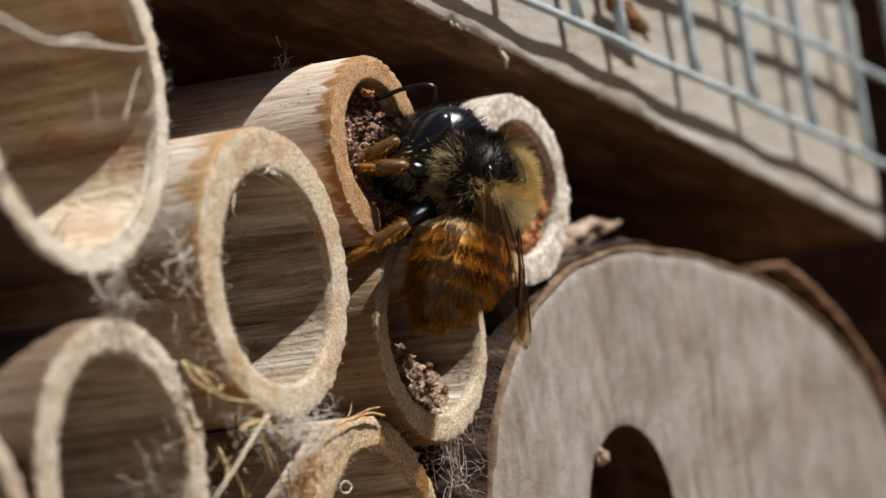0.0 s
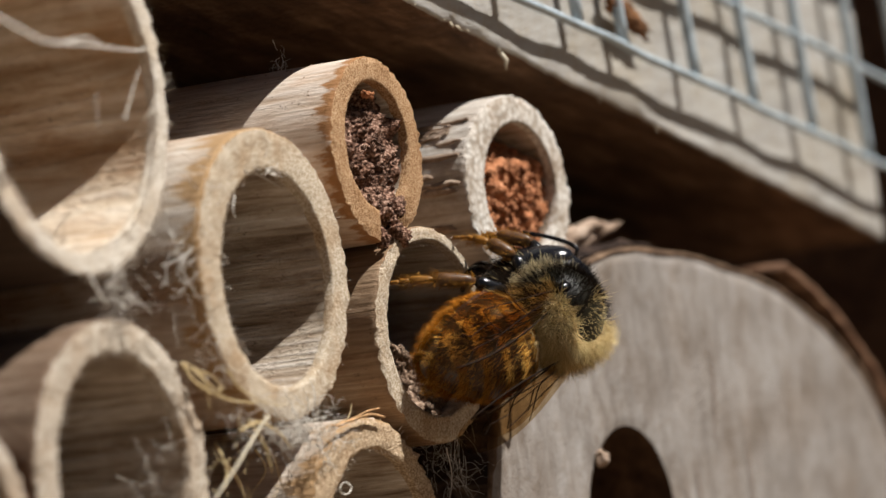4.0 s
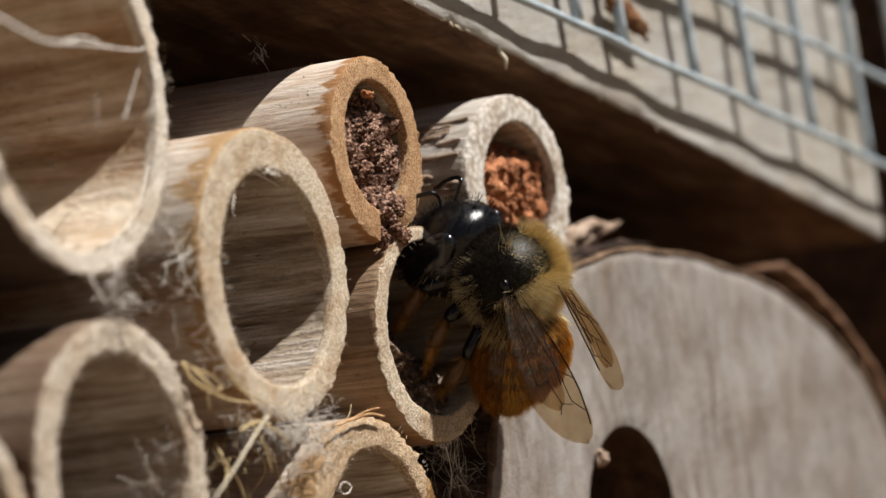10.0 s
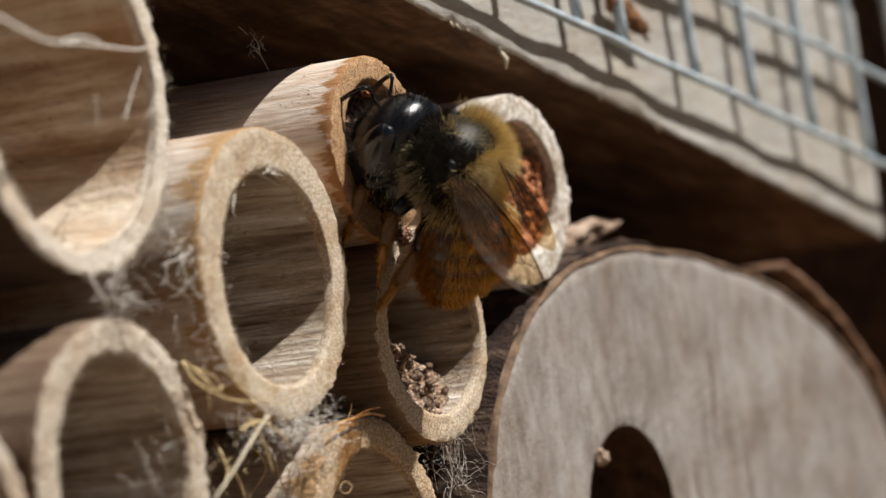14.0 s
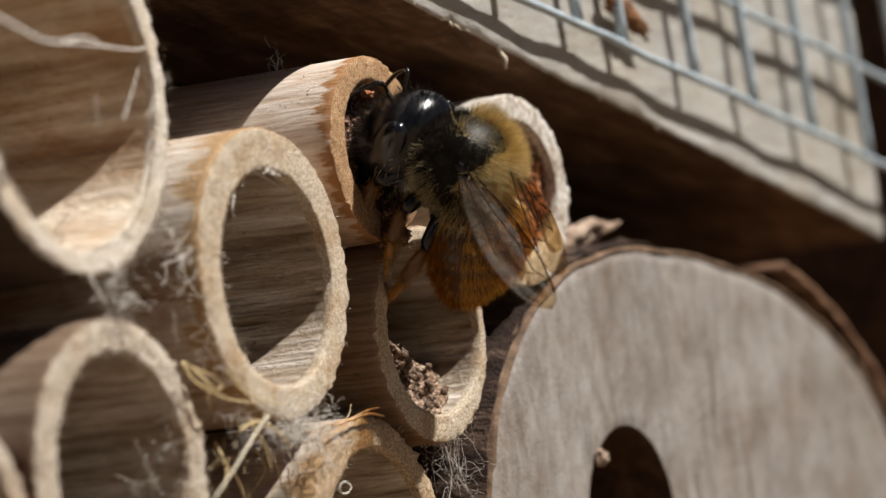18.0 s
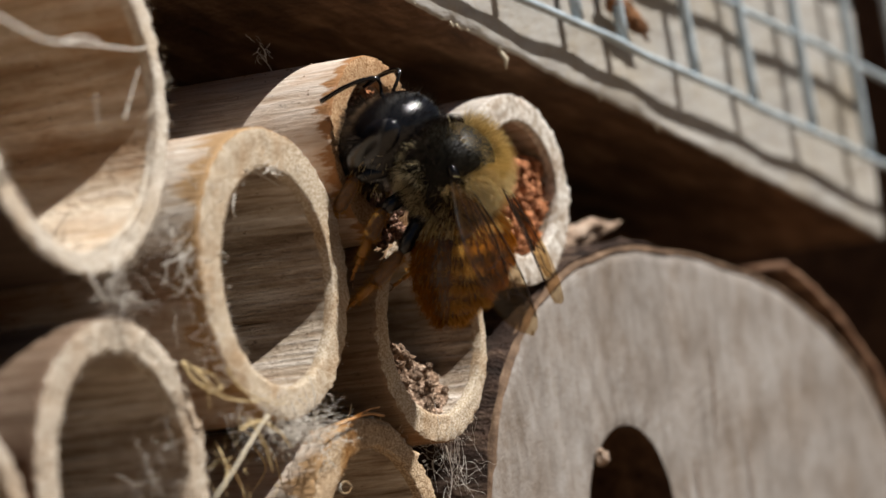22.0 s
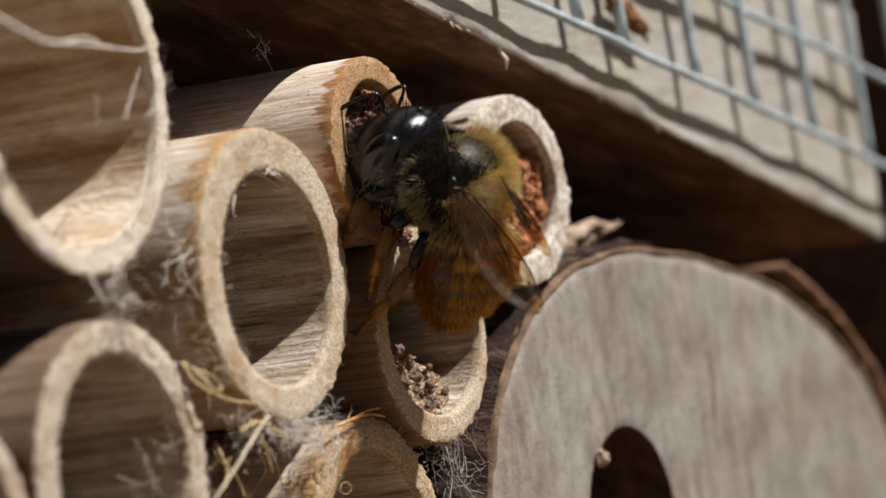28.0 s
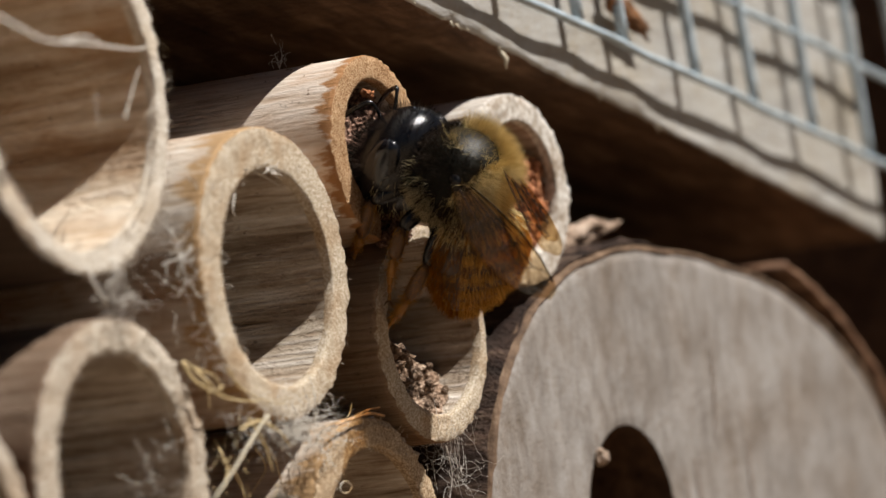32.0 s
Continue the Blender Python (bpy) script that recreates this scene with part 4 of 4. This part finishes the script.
for j in range(RINGS + 1):
    x, z, w, h = abd_at(j / RINGS)
    rows.append([bm.verts.new((x, max(w, 0.03) * math.cos(a), z + max(h, 0.03) * math.sin(a) * (1.0 if math.sin(a) > 0 else 0.85))) for a in (math.tau * i / 48 for i in range(48))])
grid_faces(bm, rows)
bm.faces.new(rows[0])
bm.faces.new(list(reversed(rows[-1])))
part("shell", bm, TERGITE, abdomen, "dark banded shell of the abdomen")


def abd_place(low, high, fringe, belly=False):
    def place(rnd):
        seg = rnd.randrange(low, high)
        q = 1 - abs(rnd.gauss(0, 0.26)) if rnd.random() < fringe else rnd.random()
        u = min(0.985, max(0.01, (seg + min(0.98, max(0, q))) / 6.0))
        a = rnd.uniform(0, math.tau)
        if belly and math.sin(a) > -0.1:
            a = -a
        x, z, w, h = abd_at(u)
        w, h = max(w, 0.05), max(h, 0.05)
        nrm = Vector((-0.25 - 1.2 * max(0, u - 0.6), math.cos(a) / w, math.sin(a) / h)).normalized()
        return Vector((x, w * math.cos(a), z + h * math.sin(a) * (1.0 if math.sin(a) > 0 else 0.85))), nrm
    return place


def sparse(place):
    """Worn thin on the middle of the back, sparse at the tip; gold thinned on the sides to carry their shade."""
    def thin(rnd):
        p, nrm = place(rnd)
        side = nrm.z < 0.35
        if side and rnd.random() < 0.95 or (not side and (-3.5 < p.x < -1.8 and rnd.random() < 0.3 or rnd.random() < (-3.6 - p.x) * 0.35)):
            return None
        return p, nrm
    return thin


fur("band_hair", abdomen, FUR_GOLD, 19000, sparse(abd_place(0, 6, 0.8)), 0.40, (-1.0, 0, 0), 55, 0.0075, "golden-orange hair in bands")
# darker rust hair puts the shade of the sides into the colour
fur("side_hair", abdomen, FUR_RUST, 7000, abd_place(0, 6, 0.5), 0.34, (-1.0, 0, 0), 58, 0.0075, "rust-brown hair on the sides")
fur("belly_brush", abdomen, FUR_RUST, 4000, abd_place(1, 6, 0.3, True), 0.5, (-0.6, 0, -0.1), 56, 0.008, "dense orange pollen brush")
fur("waist_hair", abdomen, FUR_TAN, 700, abd_place(0, 1, 0.2), 0.7, (-0.4, 0, 0.1), 57, 0.016, "pale hair on the first segment")


# wings
def wing(name, s, length, width, veins):
    """A thin membrane with its hinge at the origin, tip along -x."""
    root = new(name)
    root.parent = bee

    def outline(u):
        lead = width * (0.16 * math.sin(math.pi * min(1, u * 1.02)) + 0.06)
        trail = -width * (0.12 + 0.88 * math.sin(math.pi * min(1, (0.06 + 0.80 * u)) ** 1.15) ** 0.9)
        if u > 0.86:
            k = math.sqrt(max(0.0, 1 - ((u - 0.86) / 0.14) ** 2))
            c = (lead + trail) * 0.42
            lead, trail = c + (lead - c) * k, c + (trail - c) * k
        return lead, trail

    bm = bmesh.new()
    top, bot = [], []
    for i in range(33):
        u = i / 32
        a, b = outline(u)
        for rows_, dz in ((top, 0.012), (bot, -0.012)):
            row = []
            for k in range(9):
                q = k / 8
                y = a + (b - a) * q
                row.append(bm.verts.new((-length * u, -s * y, dz + 0.10 * math.sin(q * 9 + u * 3) * u * (1 - q * 0.4) - 0.35 * u * u)))
            rows_.append(row)
    grid_faces(bm, top, False)
    grid_faces(bm, bot, False)
    for i in range(32):
        for k in (0, 8):
            bm.faces.new((top[i][k], top[i + 1][k], bot[i + 1][k], bot[i][k]))
    for i in (0, 32):
        for k in range(8):
            bm.faces.new((top[i][k], top[i][k + 1], bot[i][k + 1], bot[i][k]))
    part("membrane", bm, WING, root, "clear brownish wing membrane")
    bm = bmesh.new()

    def on(u, q):
        a, b = outline(u)
        y = a + (b - a) * q
        return Vector((-length * u, -s * y, 0.02 + 0.10 * math.sin(q * 9 + u * 3) * u * (1 - q * 0.4) - 0.35 * u * u))

    for line in veins:
        path = []
        for (u0, q0), (u1, q1) in zip(line, line[1:]):
            for k in range(7):
                path.append(on(u0 + (u1 - u0) * k / 7, q0 + (q1 - q0) * k / 7))
        path.append(on(*line[-1]))
        sweep(bm, path, 0.040 if line[0][1] < 0.02 else 0.024, 5)
        part("vein", bm, VEIN, root)
        bm = bmesh.new()
    bm.free()
    return root


FORE = [[(0, 0.0), (0.3, 0.0), (0.7, 0.0), (0.9, 0.05)], [(0, 0.3), (0.3, 0.28), (0.55, 0.2), (0.62, 0.02)], [(0.05, 0.6), (0.35, 0.62), (0.6, 0.72)],
        [(0.3, 0.28), (0.36, 0.62)], [(0.52, 0.22), (0.58, 0.5), (0.6, 0.72)], [(0.55, 0.2), (0.74, 0.22), (0.82, 0.05)], [(0.58, 0.48), (0.74, 0.45), (0.76, 0.22)],
        [(0.74, 0.45), (0.8, 0.62)], [(0.36, 0.62), (0.4, 0.95)]]
HIND = [[(0, 0.0), (0.4, 0.0), (0.8, 0.03)], [(0, 0.4), (0.4, 0.35), (0.75, 0.3)], [(0.4, 0.35), (0.5, 0.75)]]
wings = {}
for s, side in ((1, "near"), (-1, "far")):
    wings[side + "_fore"] = wing("forewing", s, 8.2, 2.3, FORE)
    wings[side + "_hind"] = wing("hindwing", s, 5.9, 1.6, HIND)
for s in (1, -1):
    part("wing_plate", ball(-0.30, s * 1.80, 1.12, 0.42, 0.28, 0.30, 14, 10), BLACK, bee)


# legs: hip, femur, tibia and a foot of four joints with claws
def leg(s, pts, hairy):
    root = new("leg")
    root.parent = bee
    hip = Vector((pts[0][0], s * pts[0][1], pts[0][2]))
    root.matrix_basis = Matrix.Translation(hip * MM)
    pts = [Vector((x, s * y, z)) - hip for x, y, z in pts]
    for name, a, b, r0, r1, mat_ in (("femur", pts[0], pts[1], 0.36, 0.30, BLACK), ("tibia", pts[1], pts[2], 0.24, 0.32, LEG)):
        bm = bmesh.new()
        path = [a.lerp(b, k / 6) for k in range(7)]
        rad = [r0 + (r1 - r0) * k / 6 + 0.06 * math.sin(math.pi * k / 6) for k in range(7)]
        rad[0] *= 0.6
        rad[-1] *= 0.6
        sweep(bm, path, rad, 10)
        part(name, bm, mat_, root)
    a, b = pts[2], pts[3]
    bm = bmesh.new()
    sag = Vector((0, 0.10 * s, 0.12))
    for k in range(4):
        p, q = a.lerp(b, (0, 0.46, 0.64, 0.82)[k]) + sag * (0, 1, 1, 0.6)[k], a.lerp(b, (0.46, 0.64, 0.82, 1.0)[k]) + sag * (1, 1, 0.6, 0)[k]
        w = (0.21, 0.13, 0.11, 0.09)[k]
        sweep(bm, [p.lerp(q, u) for u in (0, 0.2, 0.6, 0.92, 1)], [0.5 * w, 0.85 * w, w, 1.05 * w, 0.5 * w], 8)
    part("foot", bm, LEG_GOLD, root, "golden jointed foot")
    for t in (-1, 1):
        bm = bmesh.new()
        sweep(bm, [b, b + Vector((0.16 * t, 0, -0.16)), b + Vector((0.22 * t, 0.04, -0.34))], [0.05, 0.04, 0.012], 5)
        part("claw", bm, LEG, root)
    part("hip", ball(-0.1, -0.2 * pts[0].y, -0.15, 0.62, 0.52, 0.66, 16, 12), BLACK, root)
    a, b, c = pts[1], pts[2], pts[3]

    def place(rnd):
        u = rnd.random() * 1.6
        p, q = (a, b) if u < 1 else (b, c)
        v = u if u < 1 else u - 1
        ax = (q - p).normalized()
        n1 = ax.orthogonal().normalized()
        th = rnd.uniform(0, math.tau)
        nr = n1 * math.cos(th) + ax.cross(n1) * math.sin(th)
        return p.lerp(q, v) + nr * (0.22 if u < 1 else 0.14), (nr + ax * 0.8).normalized()
    fur("leg_hair", root, FUR_LEG, hairy, place, 0.36, (0, 0, 0), 60 + hairy, 0.008)
    return root, hip


legs = {}
for s, side in ((1, "near"), (-1, "far")):
    legs[side + "_front"] = leg(s, ((1.2, 1.1, -1.6), (1.7, 2.4, -2.9), (0.9, 2.7, -4.5), (0.5, 2.3, -6.0)), 500)
    legs[side + "_mid"] = leg(s, ((0.0, 1.2, -1.7), (0.3, 2.5, -2.4), (0.3, 3.0, -3.8), (0.4, 2.9, -6.0)), 600)
    legs[side + "_hind"] = leg(s, ((-1.2, 1.2, -1.6), (-2.4, 2.5, -2.5), (-3.4, 2.9, -4.1), (-4.4, 2.8, -6.6)), 800)


# ---- fine fibres on the sawn rims ----
def rim_fuzz(root, ro, ri, count, length, seed, material):
    def place(rnd):
        a, u = rnd.uniform(0, math.tau), rnd.choice((0, 0, 1, rnd.random()))
        r = ri + (ro - ri) * u
        nrm = Vector((math.cos(a) * (0.9 if u > 0.5 else -0.7), -0.6, math.sin(a) * (0.9 if u > 0.5 else -0.7))).normalized()
        return Vector((r * math.cos(a), 0.03, r * math.sin(a))), nrm
    fur("rim_fuzz", root, material, count, place, length, (0, 0, -0.15), seed, 0.016, "fine pale fibres along the rim")


for root, ro, ri, count, length, seed in ((wide_tube, 6.3, 4.72, 260, 0.20, 81), (mud_tube, 5.0, 4.2, 120, 0.20, 82), (low_tube, 6.3, 4.97, 260, 0.3, 83),
                                          (old_tube, 6.15, 4.8, 320, 0.3, 84), (large_tube, 7.65, 6.6, 700, 0.42, 85)):
    rim_fuzz(root, ro, ri, count, length, seed, RIM_FUZZ)


def motions():
    walk(bee, [
        (0, pose(-0.00263, -0.00380, 0.06528, 88.8, -69.9, 9.9)),
        (1, pose(-0.00272, -0.00380, 0.06490, 112.7, -61.7, -10.6)),
        (1.5, pose(-0.00293, -0.00380, 0.06429, 115.5, -68.5, -8.3)),
        (2, pose(-0.00439, -0.00500, 0.06283, 118.7, -39.2, -19.1)),
        (2.25, pose(-0.00197, -0.00420, 0.06188, 124.9, -10.9, -35.5)),
        (2.5, pose(-0.00210, -0.00420, 0.05995, 121.6, 11.3, -4.3)),
        (3, pose(-0.00171, -0.00420, 0.05978, 125.3, 12.3, 4.8)),
        (3.5, pose(0.00053, -0.00520, 0.05817, 108.9, 4.0, -0.8)),
        (4.2, pose(0.00056, -0.00520, 0.05922, 110.2, -28.7, -32.2)),
        (4.9, pose(-0.00120, -0.00520, 0.06093, 150.0, -70.0, -61.0)),
        (5.5, pose(0.00034, -0.00430, 0.06187, 65.0, -83.0, -6.0)),
        (6, pose(-0.00165, -0.00280, 0.05890, -0.5, -77.1, 95.2)),
        (6.5, pose(-0.00249, -0.00280, 0.05814, 14.8, -79.1, 81.2)),
        (7, pose(-0.00259, -0.00280, 0.05836, 31.8, -80.4, 62.6)),
        (7.5, pose(-0.00206, -0.00280, 0.05945, -27.3, -78.8, 112.9)),
        (7.75, pose(-0.00253, -0.00360, 0.06111, -40.2, -70.0, 118.6)),
        (8, pose(-0.00204, -0.00360, 0.06173, -52.0, -68.5, 126.1)),
        (8.5, pose(-0.00252, -0.00360, 0.06082, -52.2, -63.6, 122.5)),
        (9, pose(-0.00265, -0.00360, 0.06027, -55.4, -61.5, 122.0)),
        (9.5, pose(-0.00217, -0.00360, 0.06057, -48.4, -62.6, 120.1)),
        (9.75, pose(0.00045, -0.00300, 0.06221, -52.2, -70.9, 128.0)),
        (10, pose(0.00042, -0.00300, 0.06085, -42.2, -65.6, 118.9)),
        (10.5, pose(-0.00332, -0.00430, 0.06474, -33.0, -70.9, 123.3)),
        (11, pose(-0.00497, -0.00430, 0.06611, -30.3, -67.8, 119.5)),
        (12, pose(-0.00528, -0.00430, 0.06619, -33.3, -65.6, 117.4)),
        (13, pose(-0.00594, -0.00430, 0.06617, -33.6, -62.6, 112.2)),
        (14, pose(-0.00568, -0.00430, 0.06623, -29.9, -58.8, 109.8)),
        (15.5, pose(-0.00527, -0.00430, 0.06628, -30.7, -58.9, 111.7)),
        (17, pose(-0.00474, -0.00430, 0.06641, -32.4, -59.0, 113.5)),
        (18, pose(-0.00469, -0.00430, 0.06621, -34.6, -61.2, 112.3)),
        (19, pose(-0.00418, -0.00430, 0.06662, -44.6, -56.2, 118.4)),
        (20, pose(-0.00495, -0.00430, 0.06609, -30.3, -57.9, 106.8)),
        (20.5, pose(-0.00587, -0.00430, 0.06659, -13.0, -60.4, 99.4)),
        (20.75, pose(-0.00566, -0.00430, 0.06668, -3.3, -62.7, 94.7)),
        (20.9, pose(-0.00836, -0.00430, 0.06342, 73.8, -81.2, -2.5)),
        (21, pose(-0.00798, -0.00430, 0.06340, 69.4, -81.6, -2.7)),
        (21.5, pose(-0.00617, -0.00430, 0.06387, -7.1, -75.8, 96.6)),
        (22, pose(-0.00620, -0.00430, 0.06595, -26.7, -68.0, 115.0)),
        (23, pose(-0.00597, -0.00430, 0.06584, -20.1, -74.9, 109.6)),
        (24, pose(-0.00620, -0.00430, 0.06608, -36.6, -66.5, 121.4)),
        (25, pose(-0.00619, -0.00430, 0.06633, -33.3, -65.6, 118.4)),
        (26.5, pose(-0.00601, -0.00430, 0.06590, -29.4, -64.7, 112.4)),
        (28, pose(-0.00583, -0.00430, 0.06543, -24.4, -62.7, 106.3)),
        (29, pose(-0.00517, -0.00430, 0.06524, -31.1, -62.3, 112.4)),
        (30, pose(-0.00552, -0.00430, 0.06546, -38.4, -62.5, 119.1)),
        (31, pose(-0.00548, -0.00430, 0.06532, -31.4, -60.2, 110.1)),
        (32, pose(-0.00531, -0.00430, 0.06565, -33.4, -56.9, 109.9))])
    walk(head, [(t, Matrix.Translation(HEAD_AT * MM) @ pose(0, 0, 0, 0, p, w)) for t, p, w in (
        (0, 32, -4), (1, 41, -4), (1.5, 44, -3), (2, 47, -3), (2.25, 45, 0), (2.5, 45, 0), (3, 45, 0), (3.5, 45, 0), (4.2, 45, 0), (4.9, 45, 0), (5.5, 24, 0), (6, 17, -1), (6.5, 14, -2), (7, 11, -3), (7.5, 13, -3), (7.75, 14, -2), (8, 15, -2), (8.5, 13, -4), (9, 11, -5), (9.5, 10, -4), (9.75, 9, -3), (10, 9, -3), (10.5, 11, -2), (11, 13, -1), (12, 10, -3), (13, 9, -4), (14, 12, -3), (15.5, 14, -3), (17, 15, -2), (18, 10, -3), (19, 7, -4), (20, 10, -4), (20.5, 10, -4), (20.75, 10, -5), (20.9, 10, -5), (21, 12, -4), (21.5, 11, -3), (22, 9, -2), (23, 4, -3), (24, 11, -2), (25, 1, -4), (26.5, 4, -4), (28, 7, -4), (29, 9, -4), (30, 11, -3), (31, 6, -4), (32, 11, -3))])
    walk(abdomen, [(t, Matrix.Translation(ABD_AT * MM) @ pose(0, 0, 0, 0, -p, w)) for t, p, w in (
        (0, 15, 0), (1, 21, -1), (1.5, 4, 2), (2, 17, 6), (2.25, 25, 0), (2.5, 15, 0), (3, 20, 0), (3.5, 20, 0), (4.2, 5, 0), (4.9, 5, 0), (5.5, 16, 0), (6, 8, -14), (6.5, 7, -5), (7, 6, 4), (7.5, 9, -2), (7.75, 22, 0), (8, 36, -1), (8.5, 43, -3), (9, 48, -4), (9.5, 42, -4), (9.75, 20, -4), (10, 37, -4), (10.5, 33, -2), (11, 25, -6), (12, 29, -3), (13, 44, -5), (14, 49, -7), (15.5, 49, -7), (17, 44, -6), (18, 42, -5), (19, 45, -3), (20, 47, -7), (20.5, 53, -6), (20.75, 47, -6), (20.9, -4, 1), (21, -1, 0), (21.5, 19, -1), (22, 28, -5), (23, 27, 5), (24, 36, -4), (25, 33, -3), (26.5, 38, -3), (28, 42, -3), (29, 42, -3), (30, 40, -2), (31, 41, -3), (32, 48, -4))])
    for ob, at, more in ((wings["near_fore"], (-0.5, 1.6, 1.2), 0), (wings["near_hind"], (-1.0, 1.5, 1.1), 7)):
        walk(ob, [(t, Matrix.Translation(Vector(at) * MM) @ pose(0, 0, 0, -12, up, -(a + more))) for t, up, a in (
            (0, 12, -6), (1, 10, -7), (1.5, 15, -7), (2, 20, -7), (2.25, 8, -5), (2.5, 6, 0), (3, 4, -4), (3.5, 4, -4), (4.2, 8, 5), (4.9, 20, 30), (5.5, 45, 45), (6, 2, 8), (6.5, 5, 9), (7, 9, 11), (7.5, 12, 17), (7.75, 13, 21), (8, 14, 24), (8.5, 18, 23), (9, 22, 23), (9.5, 17, 19), (9.75, 15, 18), (10, 12, 16), (10.5, 10, 16), (11, 7, 15), (12, 11, 17), (13, 16, 23), (14, 18, 27), (15.5, 18, 25), (17, 17, 24), (18, 17, 22), (19, 23, 26), (20, 22, 24), (20.5, 26, 31), (20.75, 29, 34), (20.9, 34, 38), (21, 37, 36), (21.5, 20, 28), (22, 9, 17), (23, 8, 24), (24, 18, 27), (25, 19, 31), (26.5, 19, 28), (28, 19, 26), (29, 23, 30), (30, 27, 35), (31, 24, 30), (32, 23, 27))])
    for ob, at, more in ((wings["far_fore"], (-0.5, -1.6, 1.2), 0), (wings["far_hind"], (-1.0, -1.5, 1.1), 7)):
        walk(ob, [(t, Matrix.Translation(Vector(at) * MM) @ pose(0, 0, 0, 12, up, (a + more))) for t, up, a in (
            (0, 11, -25), (1, 9, -25), (1.5, 13, -26), (2, 17, -27), (2.25, 10, -5), (2.5, 8, 0), (3, 6, -6), (3.5, 6, -6), (4.2, 10, 0), (4.9, 25, 20), (5.5, 45, 45), (6, 22, -24), (6.5, 17, -26), (7, 13, -28), (7.5, 20, -37), (7.75, 24, -41), (8, 27, -46), (8.5, 31, -42), (9, 34, -38), (9.5, 30, -39), (9.75, 28, -39), (10, 25, -39), (10.5, 20, -38), (11, 15, -36), (12, 20, -39), (13, 22, -46), (14, 23, -52), (15.5, 19, -48), (17, 16, -45), (18, 18, -45), (19, 21, -48), (20, 23, -50), (20.5, 25, -54), (20.75, 26, -56), (20.9, 27, -49), (21, 29, -48), (21.5, 21, -42), (22, 14, -33), (23, 23, -54), (24, 18, -46), (25, 18, -49), (26.5, 23, -53), (28, 28, -57), (29, 28, -60), (30, 28, -62), (31, 26, -60), (32, 26, -53))])
    for ob, hip in (legs["near_front"], legs["far_front"]):
        walk(ob, [(t, Matrix.Translation(hip * MM) @ pose(0, 0, 0, 0, a, 0)) for t, a in ((0, 0), (6, -5), (11, 0), (32, 0))])
    for ob, hip in (legs["near_mid"], legs["far_mid"]):
        walk(ob, [(t, Matrix.Translation(hip * MM) @ pose(0, 0, 0, 0, a, 0)) for t, a in ((0, 0), (2, 0), (3.5, 10), (5.5, 0), (7, -6), (8, 12), (9, 20), (10, 34), (11, 34), (20.8, 34), (21, 0), (21.5, 20), (22, 34), (32, 34))])
    for ob, hip in (legs["near_hind"], legs["far_hind"]):
        walk(ob, [(t, Matrix.Translation(hip * MM) @ pose(0, 0, 0, 0, a, 0)) for t, a in ((0, 0), (2, -10), (3.5, 15), (5.5, 0), (7, 18), (8, 5), (9, -5), (11, -16), (20.8, -16), (21, 0), (22, -14), (32, -16))])
    walk(web_tuft, [
        (0, pose(-0.00485, 0.00500, 0.06979, 8.8, 4.9, 0.4)),
        (3, pose(-0.00470, 0.00500, 0.06965, 3.7, 2.1, 0.1)),
        (6, pose(-0.00487, 0.00500, 0.06980, 9.6, 5.3, 0.4)),
        (8, pose(-0.00468, 0.00500, 0.06978, 3.8, 2.1, 0.1)),
        (9, pose(-0.00434, 0.00500, 0.06984, -6.0, -3.3, 0.2)),
        (11, pose(-0.00459, 0.00500, 0.07082, -21.7, -11.6, 2.2)),
        (13, pose(-0.00463, 0.00500, 0.06978, 2.4, 1.3, 0.0)),
        (14.5, pose(-0.00474, 0.00500, 0.07099, -22.9, -12.2, 2.5)),
        (17, pose(-0.00453, 0.00500, 0.06979, -0.5, -0.3, 0.0)),
        (19, pose(-0.00439, 0.00500, 0.06996, -5.3, -2.9, 0.1)),
        (21, pose(-0.00439, 0.00500, 0.07048, -12.9, -7.1, 0.8)),
        (23, pose(-0.00403, 0.00500, 0.07016, -22.2, -11.8, 2.3)),
        (25, pose(-0.00450, 0.00500, 0.07071, -36.4, -18.2, 6.0)),
        (26.5, pose(-0.00428, 0.00500, 0.07048, -24.0, -12.7, 2.7)),
        (28, pose(-0.00439, 0.00500, 0.07050, -13.9, -7.6, 0.9)),
        (30, pose(-0.00444, 0.00500, 0.07064, -20.0, -10.7, 1.9)),
        (32, pose(-0.00465, 0.00500, 0.06991, 3.9, 2.2, 0.1))])


motions()
